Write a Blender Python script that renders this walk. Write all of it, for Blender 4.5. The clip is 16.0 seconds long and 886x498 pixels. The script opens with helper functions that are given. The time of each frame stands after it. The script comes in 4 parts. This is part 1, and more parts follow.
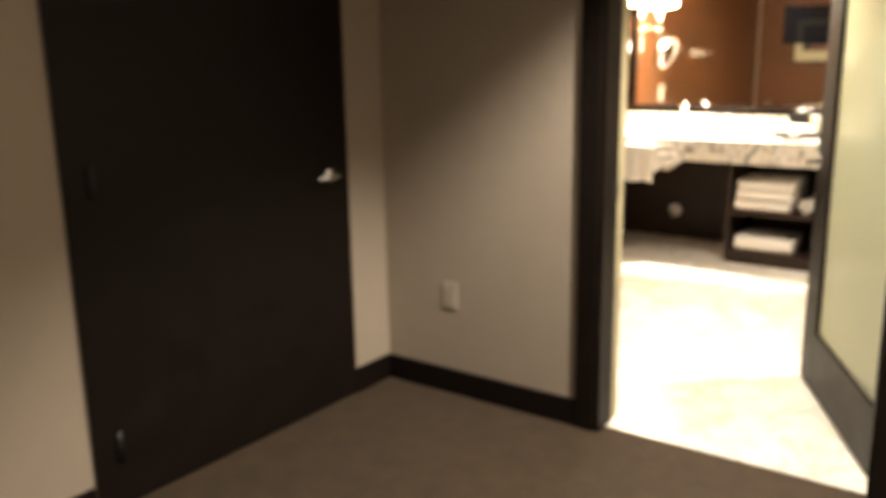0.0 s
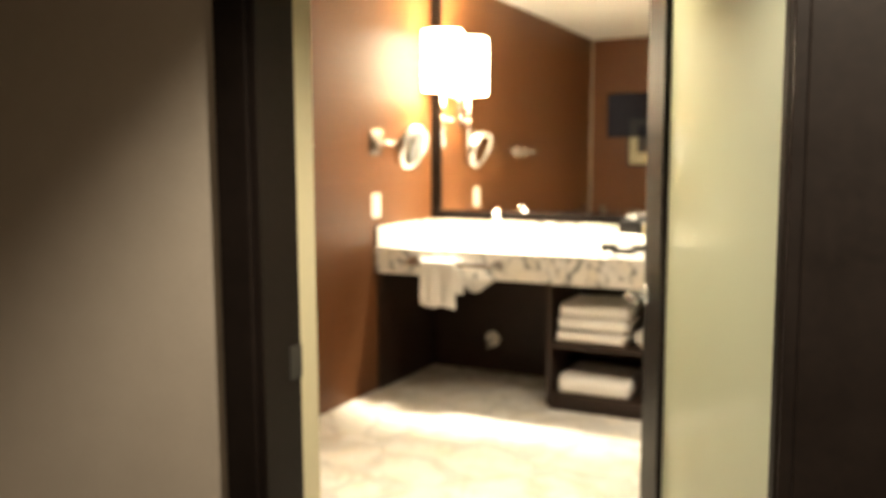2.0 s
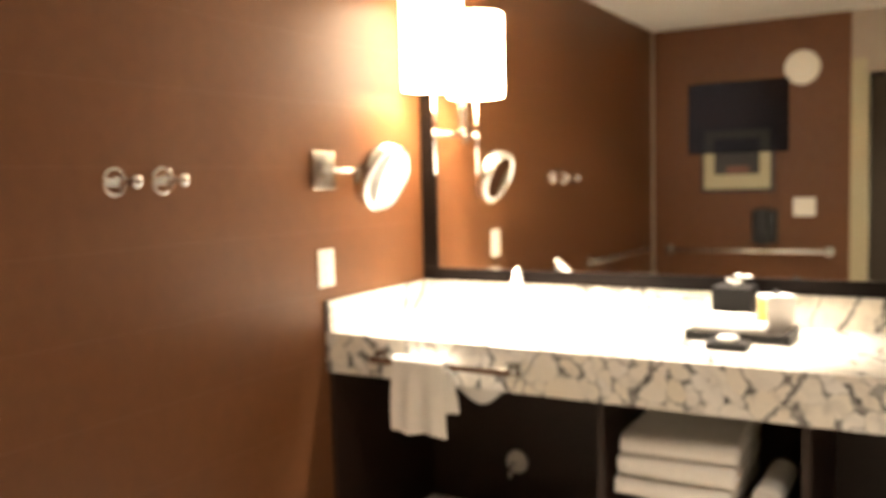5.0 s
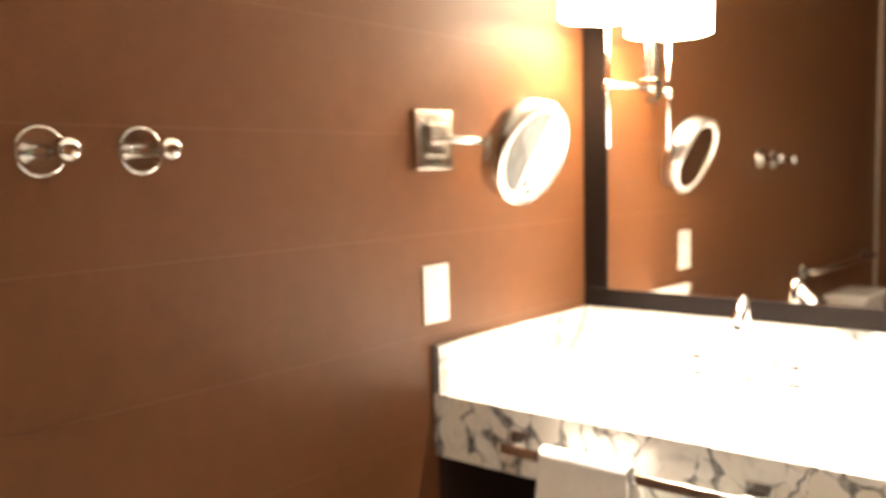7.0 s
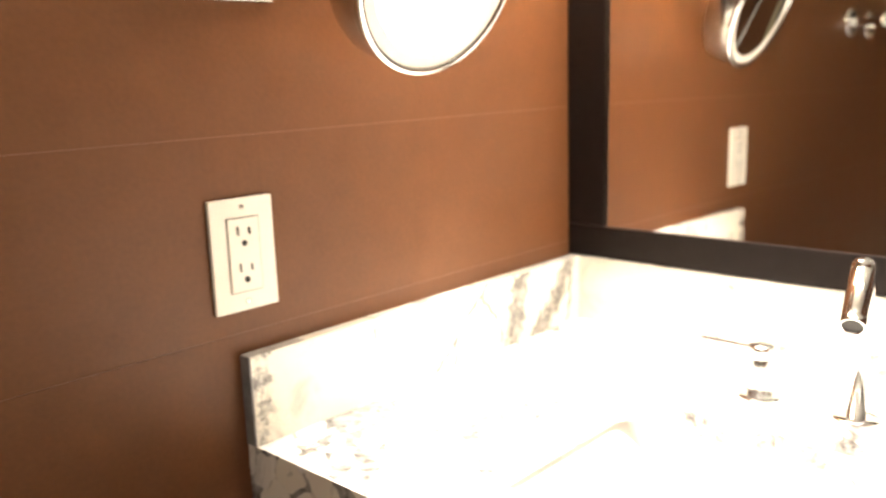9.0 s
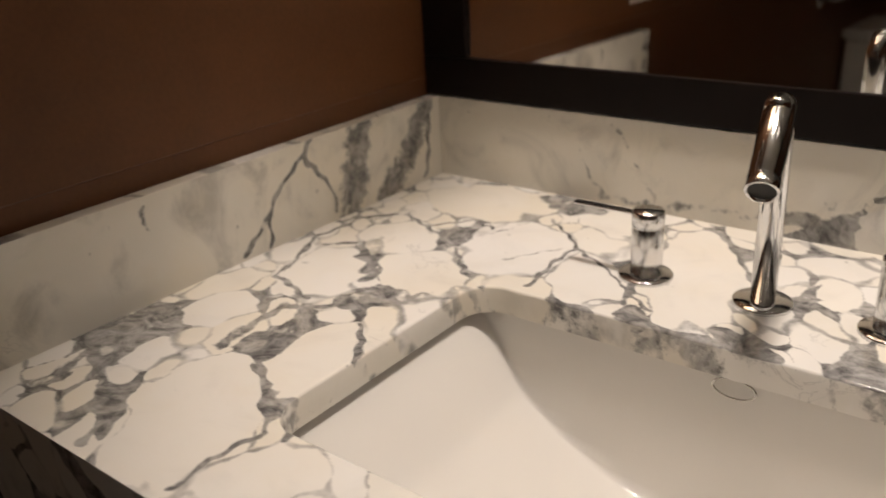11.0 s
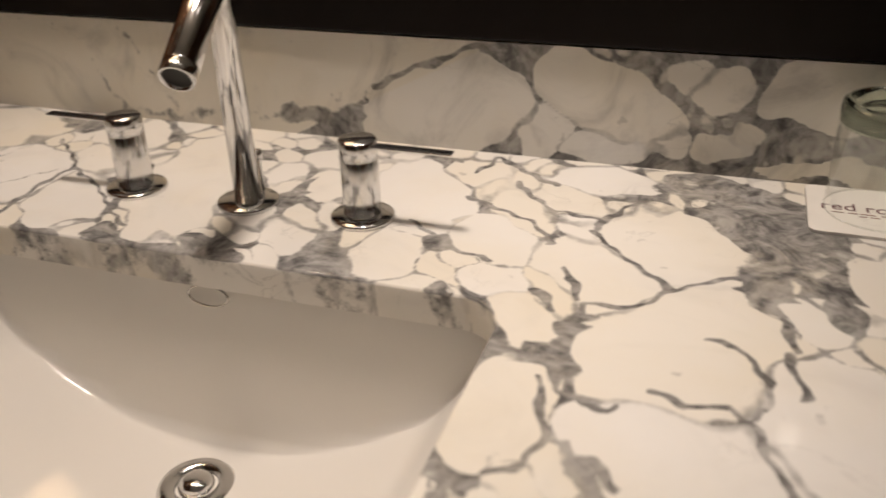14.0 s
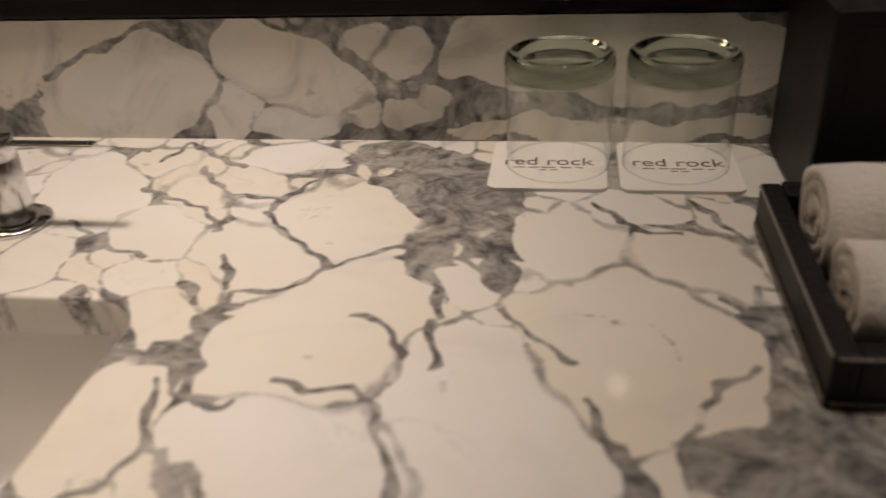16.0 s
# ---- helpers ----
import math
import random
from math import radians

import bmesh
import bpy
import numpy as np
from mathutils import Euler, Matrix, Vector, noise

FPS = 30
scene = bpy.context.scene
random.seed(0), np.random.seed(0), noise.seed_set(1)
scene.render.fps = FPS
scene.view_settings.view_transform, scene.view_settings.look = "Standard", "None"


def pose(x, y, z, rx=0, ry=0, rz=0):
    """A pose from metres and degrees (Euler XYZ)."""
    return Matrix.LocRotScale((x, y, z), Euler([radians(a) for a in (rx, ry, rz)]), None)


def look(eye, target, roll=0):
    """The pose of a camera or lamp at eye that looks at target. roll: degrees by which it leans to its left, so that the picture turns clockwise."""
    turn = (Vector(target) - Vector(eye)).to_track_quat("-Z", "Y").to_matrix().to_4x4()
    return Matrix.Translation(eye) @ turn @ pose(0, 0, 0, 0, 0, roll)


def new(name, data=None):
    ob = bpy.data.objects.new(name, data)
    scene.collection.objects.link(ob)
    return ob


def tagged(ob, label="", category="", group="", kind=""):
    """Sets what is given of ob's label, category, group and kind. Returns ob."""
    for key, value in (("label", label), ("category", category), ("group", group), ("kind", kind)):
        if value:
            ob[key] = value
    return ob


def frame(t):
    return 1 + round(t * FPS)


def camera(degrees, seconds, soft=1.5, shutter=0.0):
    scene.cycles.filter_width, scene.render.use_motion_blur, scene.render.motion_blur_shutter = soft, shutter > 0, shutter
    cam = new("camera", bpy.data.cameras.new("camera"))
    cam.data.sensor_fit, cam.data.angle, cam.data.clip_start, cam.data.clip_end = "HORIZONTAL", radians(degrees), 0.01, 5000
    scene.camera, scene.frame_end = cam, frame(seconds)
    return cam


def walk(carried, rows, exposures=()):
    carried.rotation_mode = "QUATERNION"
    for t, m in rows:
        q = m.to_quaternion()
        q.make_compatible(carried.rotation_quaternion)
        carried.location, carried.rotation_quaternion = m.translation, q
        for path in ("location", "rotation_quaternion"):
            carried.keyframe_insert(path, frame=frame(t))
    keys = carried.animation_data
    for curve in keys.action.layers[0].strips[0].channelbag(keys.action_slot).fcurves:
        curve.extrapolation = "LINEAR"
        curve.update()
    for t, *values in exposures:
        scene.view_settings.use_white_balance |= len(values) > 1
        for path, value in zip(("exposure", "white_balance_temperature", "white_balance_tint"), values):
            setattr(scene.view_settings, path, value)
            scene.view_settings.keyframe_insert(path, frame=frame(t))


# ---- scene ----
cam = camera(55.0, 16.0, soft=1.6, shutter=0.4)
PATH = [
    (0, (2.852, -6.399, 1.469), (1.699, -4.83, 1.011), -1.0),
    (0.3, (2.776, -6.111, 1.428), (1.69, -4.486, 1.005), -0.8),
    (0.5, (2.767, -5.967, 1.434), (1.678, -4.334, 1.05), 0.7),
    (0.8, (2.772, -5.702, 1.4), (1.632, -4.08, 1.138), 1.7),
    (1, (2.774, -5.552, 1.377), (1.614, -3.944, 1.114), 2.7),
    (1.5, (2.663, -5.209, 1.304), (1.632, -3.507, 1.108), 1.1),
    (1.8, (2.615, -5.019, 1.334), (1.678, -3.265, 1.12), 0.3),
    (2, (2.582, -4.882, 1.361), (1.673, -3.114, 1.144), -0.3),
    (2.2, (2.563, -4.748, 1.4), (1.661, -2.973, 1.208), 0.3),
    (2.4, (2.57, -4.592, 1.428), (1.651, -2.822, 1.283), 0.1),
    (2.5, (2.545, -4.495, 1.438), (1.612, -2.73, 1.315), 0.4),
    (2.6, (2.539, -4.431, 1.449), (1.579, -2.681, 1.324), -0.1),
    (2.8, (2.506, -4.301, 1.46), (1.527, -2.564, 1.305), -0.1),
    (3, (2.469, -4.192, 1.456), (1.51, -2.443, 1.311), 0.3),
    (3.2, (2.412, -4.081, 1.493), (1.507, -2.302, 1.355), -0.0),
    (5.3, (1.908, -3.041, 1.378), (0.84, -1.359, 1.204), -1.9),
    (5.5, (1.855, -2.952, 1.375), (0.735, -1.307, 1.178), -1.7),
    (6, (1.671, -2.706, 1.363), (0.405, -1.171, 1.161), -1.5),
    (6.5, (1.501, -2.436, 1.375), (0.118, -1.015, 1.115), -1.4),
    (7, (1.302, -2.213, 1.362), (0.016, -0.691, 1.187), -1.4),
    (7.5, (1.14, -2.004, 1.356), (-0.093, -0.445, 1.135), -2.3),
    (8, (1.036, -1.71, 1.334), (-0.295, -0.247, 1.036), -1.6),
    (8.2, (0.993, -1.597, 1.322), (-0.358, -0.155, 1.017), -1.3),
    (10.3, (0.756, -1.025, 1.249), (-0.47, 0.4, 0.564), -2.3),
    (10.5, (0.754, -1.005, 1.246), (-0.439, 0.431, 0.529), -2.4),
    (11, (0.765, -0.965, 1.232), (-0.382, 0.476, 0.452), -3.0),
    (11.5, (0.784, -0.926, 1.221), (-0.302, 0.539, 0.4), -2.6),
    (12, (0.819, -0.904, 1.206), (-0.185, 0.592, 0.338), -2.6),
    (12.5, (0.864, -0.872, 1.191), (-0.032, 0.657, 0.264), -3.1),
    (13, (0.892, -0.856, 1.182), (0.09, 0.706, 0.226), -3.1),
    (13.5, (0.919, -0.837, 1.18), (0.223, 0.78, 0.231), -2.1),
    (14, (0.954, -0.813, 1.174), (0.366, 0.849, 0.23), -1.7),
    (14.5, (0.984, -0.798, 1.166), (0.474, 0.883, 0.21), -2.0),
    (15, (1.015, -0.78, 1.159), (0.585, 0.911, 0.182), -2.3),
    (15.5, (1.052, -0.764, 1.154), (0.692, 0.937, 0.166), -2.8),
    (16, (1.095, -0.744, 1.148), (0.814, 0.971, 0.157), -3.1),
]

EXPOSURES = [(0.0, 1.45, 7200, 7), (2.0, 1.15, 7400, 4), (2.5, 0.62, 7700, 3), (3.2, 0.72, 7700, 3), (5.3, 0.82, 6900, 10), (8.2, 0.87, 6600, 10), (10.3, -2.18, 6250, 10), (11.0, -3.03, 6500, 14), (11.5, -3.28, 6650, 16), (12.5, -3.33, 6650, 16), (13.0, -3.15, 6600, 14), (13.5, -3.1, 6600, 14), (14.5, -3.63, 6850, 17), (15.5, -3.75, 6850, 17), (16.0, -3.55, 6850, 17)]
cam.data.dof.use_dof, cam.data.dof.focus_distance, cam.data.dof.aperture_fstop = True, 0.75, 4.6
walk(cam, [(t, look(eye, target, roll)) for t, eye, target, roll in PATH], EXPOSURES)

# ---- sizes of the rooms ----
H = 0.845            # worktop height
CEIL = 2.53
FRONT = -0.718       # front edge of the worktop
RIGHT = 2.62         # far side wall of the bathroom
WALL_IN, WALL_OUT = -3.395, -3.56   # doorway wall, bathroom face and hall face
JAMB_L, JAMB_R = 1.49, 2.485        # doorway
DOOR_H = 2.1
HALL_X = 0.45
HALL_BACK = -7.6

# ---- world ----
world = bpy.data.worlds.new("night")
scene.world = world
world.use_nodes = True
world.node_tree.nodes["Background"].inputs[0].default_value = (0.02, 0.017, 0.014, 1)
world.node_tree.nodes["Background"].inputs[1].default_value = 0.3


# ---- lamps ----
def spot(name, eye, target, watts, size=1.9, blend=0.6, radius=0.04, color=(1, 0.78, 0.55)):
    d = bpy.data.lights.new(name, "SPOT")
    d.energy, d.spot_size, d.spot_blend, d.shadow_soft_size, d.color = watts, size, blend, radius, color
    ob = new(name, d)
    ob.matrix_world = look(eye, target)
    return ob


WARM = (1.0, 0.90, 0.79)
# the second is an added fill for the glass door and the floor nearby
DOWNLIGHTS_AND_FILL = [(1.30, -1.70), (2.32, -2.25)]
VANITY_LIGHTS = [(0.52, -0.235), (1.22, -0.235)]
for x, y in DOWNLIGHTS_AND_FILL:
    spot("downlight_and_fill_beam", (x, y, CEIL - 0.03), (x, y, 0), 18 if x < 2 else 125, size=2.2 if x < 2 else 1.7, color=WARM)
for (x, y), watts in zip(VANITY_LIGHTS, (780, 370)):
    spot("vanity_beam", (x, y, CEIL - 0.03), (x, y - 0.09, 0), watts, size=0.84, blend=0.8, radius=0.11, color=WARM)
spot("hall_downlight_beam", (2.48, -4.16, CEIL - 0.03), (2.48, -4.16, 0), 155, size=1.95, blend=0.45, color=(1, 0.92, 0.84))
# unseen fill lamp, added to lift the hall walls and door
spot("hall_fill_beam", (2.6, -5.6, CEIL - 0.03), (2.6, -5.6, 0), 16, size=2.95, color=(1, 0.88, 0.76))


# ---- materials ----
def material(name, color, rough=0.5, metal=0.0, bump=0.0, scale=20.0, vary=0.12, coat=0.0, spec=0.5):
    m = bpy.data.materials.new(name)
    m.use_nodes = True
    n, l = m.node_tree.nodes, m.node_tree.links
    b = n["Principled BSDF"]
    b.inputs["Metallic"].default_value = metal
    b.inputs["Roughness"].default_value = rough
    b.inputs["Coat Weight"].default_value = coat
    b.inputs["Specular IOR Level"].default_value = spec
    tc = n.new("ShaderNodeTexCoord")
    big = n.new("ShaderNodeTexNoise")
    big.inputs["Scale"].default_value = scale * 0.12
    big.inputs["Detail"].default_value = 5
    fine = n.new("ShaderNodeTexNoise")
    fine.inputs["Scale"].default_value = scale
    fine.inputs["Detail"].default_value = 6
    l.new(tc.outputs["Object"], big.inputs["Vector"])
    l.new(tc.outputs["Object"], fine.inputs["Vector"])
    add = n.new("ShaderNodeMath")
    add.operation = "ADD"
    l.new(big.outputs["Fac"], add.inputs[0])
    l.new(fine.outputs["Fac"], add.inputs[1])
    ramp = n.new("ShaderNodeMapRange")
    ramp.inputs["From Min"].default_value, ramp.inputs["From Max"].default_value = 0.6, 1.4
    ramp.inputs["To Min"].default_value, ramp.inputs["To Max"].default_value = 1 - vary, 1 + vary
    l.new(add.outputs[0], ramp.inputs["Value"])
    mul = n.new("ShaderNodeVectorMath")
    mul.operation = "SCALE"
    mul.inputs[0].default_value = color
    l.new(ramp.outputs[0], mul.inputs["Scale"])
    l.new(mul.outputs[0], b.inputs["Base Color"])
    rr = n.new("ShaderNodeMapRange")
    rr.inputs["To Min"].default_value, rr.inputs["To Max"].default_value = max(0.02, rough * 0.85), min(1, rough * 1.15)
    l.new(big.outputs["Fac"], rr.inputs["Value"])
    l.new(rr.outputs[0], b.inputs["Roughness"])
    if bump:
        bp = n.new("ShaderNodeBump")
        bp.inputs["Strength"].default_value = bump
        bp.inputs["Distance"].default_value = 0.002
        l.new(fine.outputs["Fac"], bp.inputs["Height"])
        l.new(bp.outputs[0], b.inputs["Normal"])
    return m


def marble_material(name, cell=9.0, offset=(0, 0, 0), vein=0.75, rough=0.09, squash=(1, 1, 1)):
    """White breccia marble: pale rounded stones in a grey, smoky matrix."""
    m = bpy.data.materials.new(name)
    m.use_nodes = True
    n, l = m.node_tree.nodes, m.node_tree.links
    b = n["Principled BSDF"]

    def mathn(op, a, c=None, clamp=False):
        k = n.new("ShaderNodeMath")
        k.operation, k.use_clamp = op, clamp
        for i, v in enumerate((a, c)):
            if v is None:
                continue
            if isinstance(v, (int, float)):
                k.inputs[i].default_value = v
            else:
                l.new(v, k.inputs[i])
        return k.outputs[0]

    def noisen(vec, scale, detail=5, rough_=0.6):
        k = n.new("ShaderNodeTexNoise")
        k.inputs["Scale"].default_value, k.inputs["Detail"].default_value, k.inputs["Roughness"].default_value = scale, detail, rough_
        l.new(vec, k.inputs["Vector"])
        return k

    def smooth(v, a, c, lo=0.0, hi=1.0):
        k = n.new("ShaderNodeMapRange")
        k.interpolation_type = "SMOOTHSTEP"
        for i, x in enumerate((a, c, lo, hi)):
            k.inputs[i + 1].default_value = x
        l.new(v, k.inputs[0])
        return k.outputs[0]

    tc = n.new("ShaderNodeTexCoord")
    mp = n.new("ShaderNodeMapping")
    mp.inputs["Location"].default_value = offset
    mp.inputs["Scale"].default_value = squash
    l.new(tc.outputs["Object"], mp.inputs["Vector"])
    warp = noisen(mp.outputs[0], 5.0, 4)
    sub = n.new("ShaderNodeVectorMath")
    sub.operation = "SUBTRACT"
    l.new(warp.outputs["Color"], sub.inputs[0])
    sub.inputs[1].default_value = (0.5, 0.5, 0.5)
    sc = n.new("ShaderNodeVectorMath")
    sc.operation = "SCALE"
    sc.inputs["Scale"].default_value = 0.11
    l.new(sub.outputs[0], sc.inputs[0])
    warp2 = noisen(mp.outputs[0], 26.0, 5, 0.7)
    sub2 = n.new("ShaderNodeVectorMath")
    sub2.operation = "SUBTRACT"
    l.new(warp2.outputs["Color"], sub2.inputs[0])
    sub2.inputs[1].default_value = (0.5, 0.5, 0.5)
    sc2 = n.new("ShaderNodeVectorMath")
    sc2.operation = "SCALE"
    sc2.inputs["Scale"].default_value = 0.018
    l.new(sub2.outputs[0], sc2.inputs[0])
    p = n.new("ShaderNodeVectorMath")
    l.new(mp.outputs[0], p.inputs[0])
    l.new(sc.outputs[0], p.inputs[1])
    p2 = n.new("ShaderNodeVectorMath")
    l.new(p.outputs[0], p2.inputs[0])
    l.new(sc2.outputs[0], p2.inputs[1])

    def stones(scale, rnd=1.0):
        v = n.new("ShaderNodeTexVoronoi")
        v.feature = "DISTANCE_TO_EDGE"
        v.inputs["Scale"].default_value, v.inputs["Randomness"].default_value = scale, rnd
        l.new(p2.outputs[0], v.inputs["Vector"])
        return v.outputs["Distance"]

    large, small = stones(cell), stones(cell * 2.3)
    where = noisen(mp.outputs[0], 3.6, 3, 0.5).outputs["Fac"]
    width = smooth(where, 0.36, 0.66, 0.008, 0.19)
    big_vein = smooth(mathn("DIVIDE", large, width), 0.45, 1.0, 1.0, 0.0)
    w2 = smooth(noisen(mp.outputs[0], 5.0, 2).outputs["Fac"], 0.46, 0.66, 0.0, 0.13)
    fine_vein = smooth(mathn("DIVIDE", small, mathn("ADD", w2, 0.0005)), 0.4, 1.0, 1.0, 0.0)
    smoke = smooth(noisen(p2.outputs[0], 30.0, 8, 0.75).outputs["Fac"], 0.25, 0.75, 0.45, 1.0)
    v = mathn("MAXIMUM", big_vein, mathn("MULTIPLY", fine_vein, 0.8))
    v = mathn("MULTIPLY", mathn("MULTIPLY", v, smoke), vein, clamp=True)
    cloud = noisen(mp.outputs[0], 7.0, 4).outputs["Fac"]
    ivory = n.new("ShaderNodeMix")
    ivory.data_type = "RGBA"
    ivory.inputs["A"].default_value, ivory.inputs["B"].default_value = (0.83, 0.80, 0.74, 1), (0.78, 0.71, 0.58, 1)
    l.new(smooth(cloud, 0.4, 0.72), ivory.inputs["Factor"])
    mix = n.new("ShaderNodeMix")
    mix.data_type = "RGBA"
    mix.inputs["B"].default_value = (0.095, 0.095, 0.1, 1)
    l.new(v, mix.inputs["Factor"])
    l.new(ivory.outputs["Result"], mix.inputs["A"])
    l.new(mix.outputs["Result"], b.inputs["Base Color"])
    b.inputs["Roughness"].default_value = rough
    return m


def breccia_material(name, cloudy=0.0):
    """Polished breccia marble: the mesh says where its stones meet, the nodes give veins, smoke and grain."""
    m = bpy.data.materials.new(name)
    m.use_nodes = True
    n, l = m.node_tree.nodes, m.node_tree.links
    b = n["Principled BSDF"]
    tc = n.new("ShaderNodeTexCoord")

    def mathn(op, a, c=None, clamp=False):
        k = n.new("ShaderNodeMath")
        k.operation, k.use_clamp = op, clamp
        for i, v in enumerate((a, c)):
            if isinstance(v, (int, float)):
                k.inputs[i].default_value = v
            elif v is not None:
                l.new(v, k.inputs[i])
        return k.outputs[0]

    def noisen(scale, detail=5, rough=0.6, warp=0.0):
        k = n.new("ShaderNodeTexNoise")
        k.inputs["Scale"].default_value, k.inputs["Detail"].default_value, k.inputs["Roughness"].default_value = scale, detail, rough
        k.inputs["Distortion"].default_value = warp
        l.new(tc.outputs["Object"], k.inputs["Vector"])
        return k.outputs["Fac"]

    def smooth(v, a, c, lo=0.0, hi=1.0):
        k = n.new("ShaderNodeMapRange")
        k.interpolation_type = "SMOOTHSTEP"
        for i, x in enumerate((a, c, lo, hi)):
            k.inputs[i + 1].default_value = x
        l.new(v, k.inputs[0])
        return k.outputs[0]

    joint, grey, tone = (n.new("ShaderNodeAttribute") for k in range(3))
    joint.attribute_name, grey.attribute_name, tone.attribute_name = "joint", "grey", "tone"
    ragged = mathn("MULTIPLY", mathn("SUBTRACT", noisen(75, 5, 0.6), 0.5), 0.007)
    way = mathn("ADD", joint.outputs["Fac"], ragged)
    width = smooth(noisen(10, 4), 0.38, 0.70, 0.0010, 0.0048)
    vein = smooth(mathn("DIVIDE", way, width), 0.15, 1.5, 1.0, 0.0)
    vein = mathn("MULTIPLY", vein, smooth(noisen(16, 4), 0.34, 0.62, 0.12, 0.72))
    hair = mathn("ABSOLUTE", mathn("SUBTRACT", noisen(11, 7, 0.55, 1.2), 0.5))
    hair = mathn("MULTIPLY", smooth(hair, 0.0, 0.012, 1.0, 0.0), smooth(noisen(6, 2), 0.54, 0.72, 0.0, 0.25))
    rag = mathn("MULTIPLY", mathn("SUBTRACT", noisen(48, 6, 0.62), 0.5), 1.35)
    rag2 = mathn("MULTIPLY", mathn("SUBTRACT", noisen(150, 4, 0.6), 0.5), 0.5)
    patch = smooth(mathn("ADD", grey.outputs["Fac"], mathn("ADD", rag, rag2)), 0.36, 0.74)
    shift = n.new("ShaderNodeTexNoise")
    shift.inputs["Scale"].default_value, shift.inputs["Detail"].default_value = 22, 4
    l.new(tc.outputs["Object"], shift.inputs["Vector"])
    bent = n.new("ShaderNodeVectorMath")
    bent.operation = "MULTIPLY_ADD"
    l.new(shift.outputs["Color"], bent.inputs[0])
    bent.inputs[1].default_value = (0.05, 0.05, 0.05)
    l.new(tc.outputs["Object"], bent.inputs[2])
    bits = n.new("ShaderNodeTexVoronoi")
    bits.inputs["Scale"].default_value = 62
    l.new(bent.outputs[0], bits.inputs["Vector"])
    apart = n.new("ShaderNodeSeparateColor")
    l.new(bits.outputs["Color"], apart.inputs[0])
    crumbs = mathn("MULTIPLY", smooth(apart.outputs[0], 0.74, 0.80), smooth(bits.outputs["Distance"], 0.30, 0.55, 1.0, 0.0))
    crumbs = mathn("SUBTRACT", 1.0, mathn("MULTIPLY", crumbs, smooth(noisen(20, 3), 0.44, 0.62, 0.0, 0.8)))
    crumbs = mathn("MULTIPLY", crumbs, smooth(noisen(26, 5, 0.6, 1.6), 0.36, 0.66, 1.0, 0.62))
    v = mathn("MAXIMUM", mathn("MAXIMUM", vein, hair), mathn("MULTIPLY", patch, crumbs))
    if cloudy:
        v = mathn("MAXIMUM", v, smooth(noisen(9, 6, 0.6, 1.5), 0.48, 0.76, 0.0, cloudy))
    specks = mathn("MULTIPLY", smooth(noisen(42, 3, 0.5), 0.70, 0.76), 0.35)
    v = mathn("MAXIMUM", v, specks, clamp=True)

    def mixed(fac, a, c):
        k = n.new("ShaderNodeMix")
        k.data_type = "RGBA"
        l.new(fac, k.inputs["Factor"])
        for key, col in (("A", a), ("B", c)):
            if isinstance(col, tuple):
                k.inputs[key].default_value = (*col, 1)
            else:
                l.new(col, k.inputs[key])
        return k.outputs["Result"]

    creamy = mathn("ADD", mathn("MULTIPLY", smooth(noisen(8, 4), 0.38, 0.72), 0.4), mathn("MULTIPLY", tone.outputs["Fac"], 0.75), clamp=True)
    ivory = mixed(creamy, (0.82, 0.80, 0.765), (0.785, 0.73, 0.62))
    streak = smooth(noisen(30, 6, 0.6, 2.6), 0.36, 0.68)
    stone = mixed(streak, (0.088, 0.084, 0.082), (0.25, 0.24, 0.232))
    l.new(mixed(v, ivory, stone), b.inputs["Base Color"])
    l.new(smooth(noisen(40, 4), 0.3, 0.7, 0.02, 0.045), b.inputs["Roughness"])
    return m


def glow(name, color, strength):
    m = bpy.data.materials.new(name)
    m.use_nodes = True
    b = m.node_tree.nodes["Principled BSDF"]
    b.inputs["Base Color"].default_value = (*color, 1)
    b.inputs["Emission Color"].default_value = (*color, 1)
    b.inputs["Emission Strength"].default_value = strength
    b.inputs["Roughness"].default_value = 0.8
    return m


def glass(name, color=(1, 1, 1), rough=0.0, ior=1.5):
    m = bpy.data.materials.new(name)
    m.use_nodes = True
    b = m.node_tree.nodes["Principled BSDF"]
    b.inputs["Base Color"].default_value = (*color, 1)
    b.inputs["Transmission Weight"].default_value = 1
    b.inputs["Roughness"].default_value = rough
    b.inputs["IOR"].default_value = ior
    return m


M_PANEL = material("brown_leather_panel", (0.132, 0.053, 0.021), 0.44, bump=0.10, scale=160, vary=0.14, spec=0.24)
M_SEAM = material("panel_seam", (0.158, 0.068, 0.031), 0.5, scale=60)
M_DARK = material("dark_stained_wood", (0.0075, 0.0046, 0.0034), 0.5, bump=0.12, scale=70, vary=0.35, spec=0.2)
M_ESPRESSO = material("espresso_wood", (0.026, 0.0135, 0.0085), 0.45, bump=0.1, scale=60, vary=0.3, spec=0.3)
M_FRAME = material("black_brown_lacquer", (0.009, 0.006, 0.005), 0.32, scale=50, vary=0.2, spec=0.12)
M_MARBLE = breccia_material("breccia_marble", 0.08)
# same stone, clouds strengthened to put the uprights' weaker light into its colour
M_MARBLE_UPRIGHT = breccia_material("cloudy_shaded_breccia_marble", 0.42)
M_MARBLE_SIDE = marble_material("breccia_marble_splash", 7.0, (3.1, 1.7, 0.4), 0.7, squash=(1, 1, 0.7))
M_MARBLE_FLOOR = marble_material("pale_marble_floor", 3.0, (0.4, 5.0, 2.0), 0.3, rough=0.22)
M_CERAMIC = material("white_ceramic", (0.78, 0.75, 0.70), 0.08, scale=8, vary=0.02)
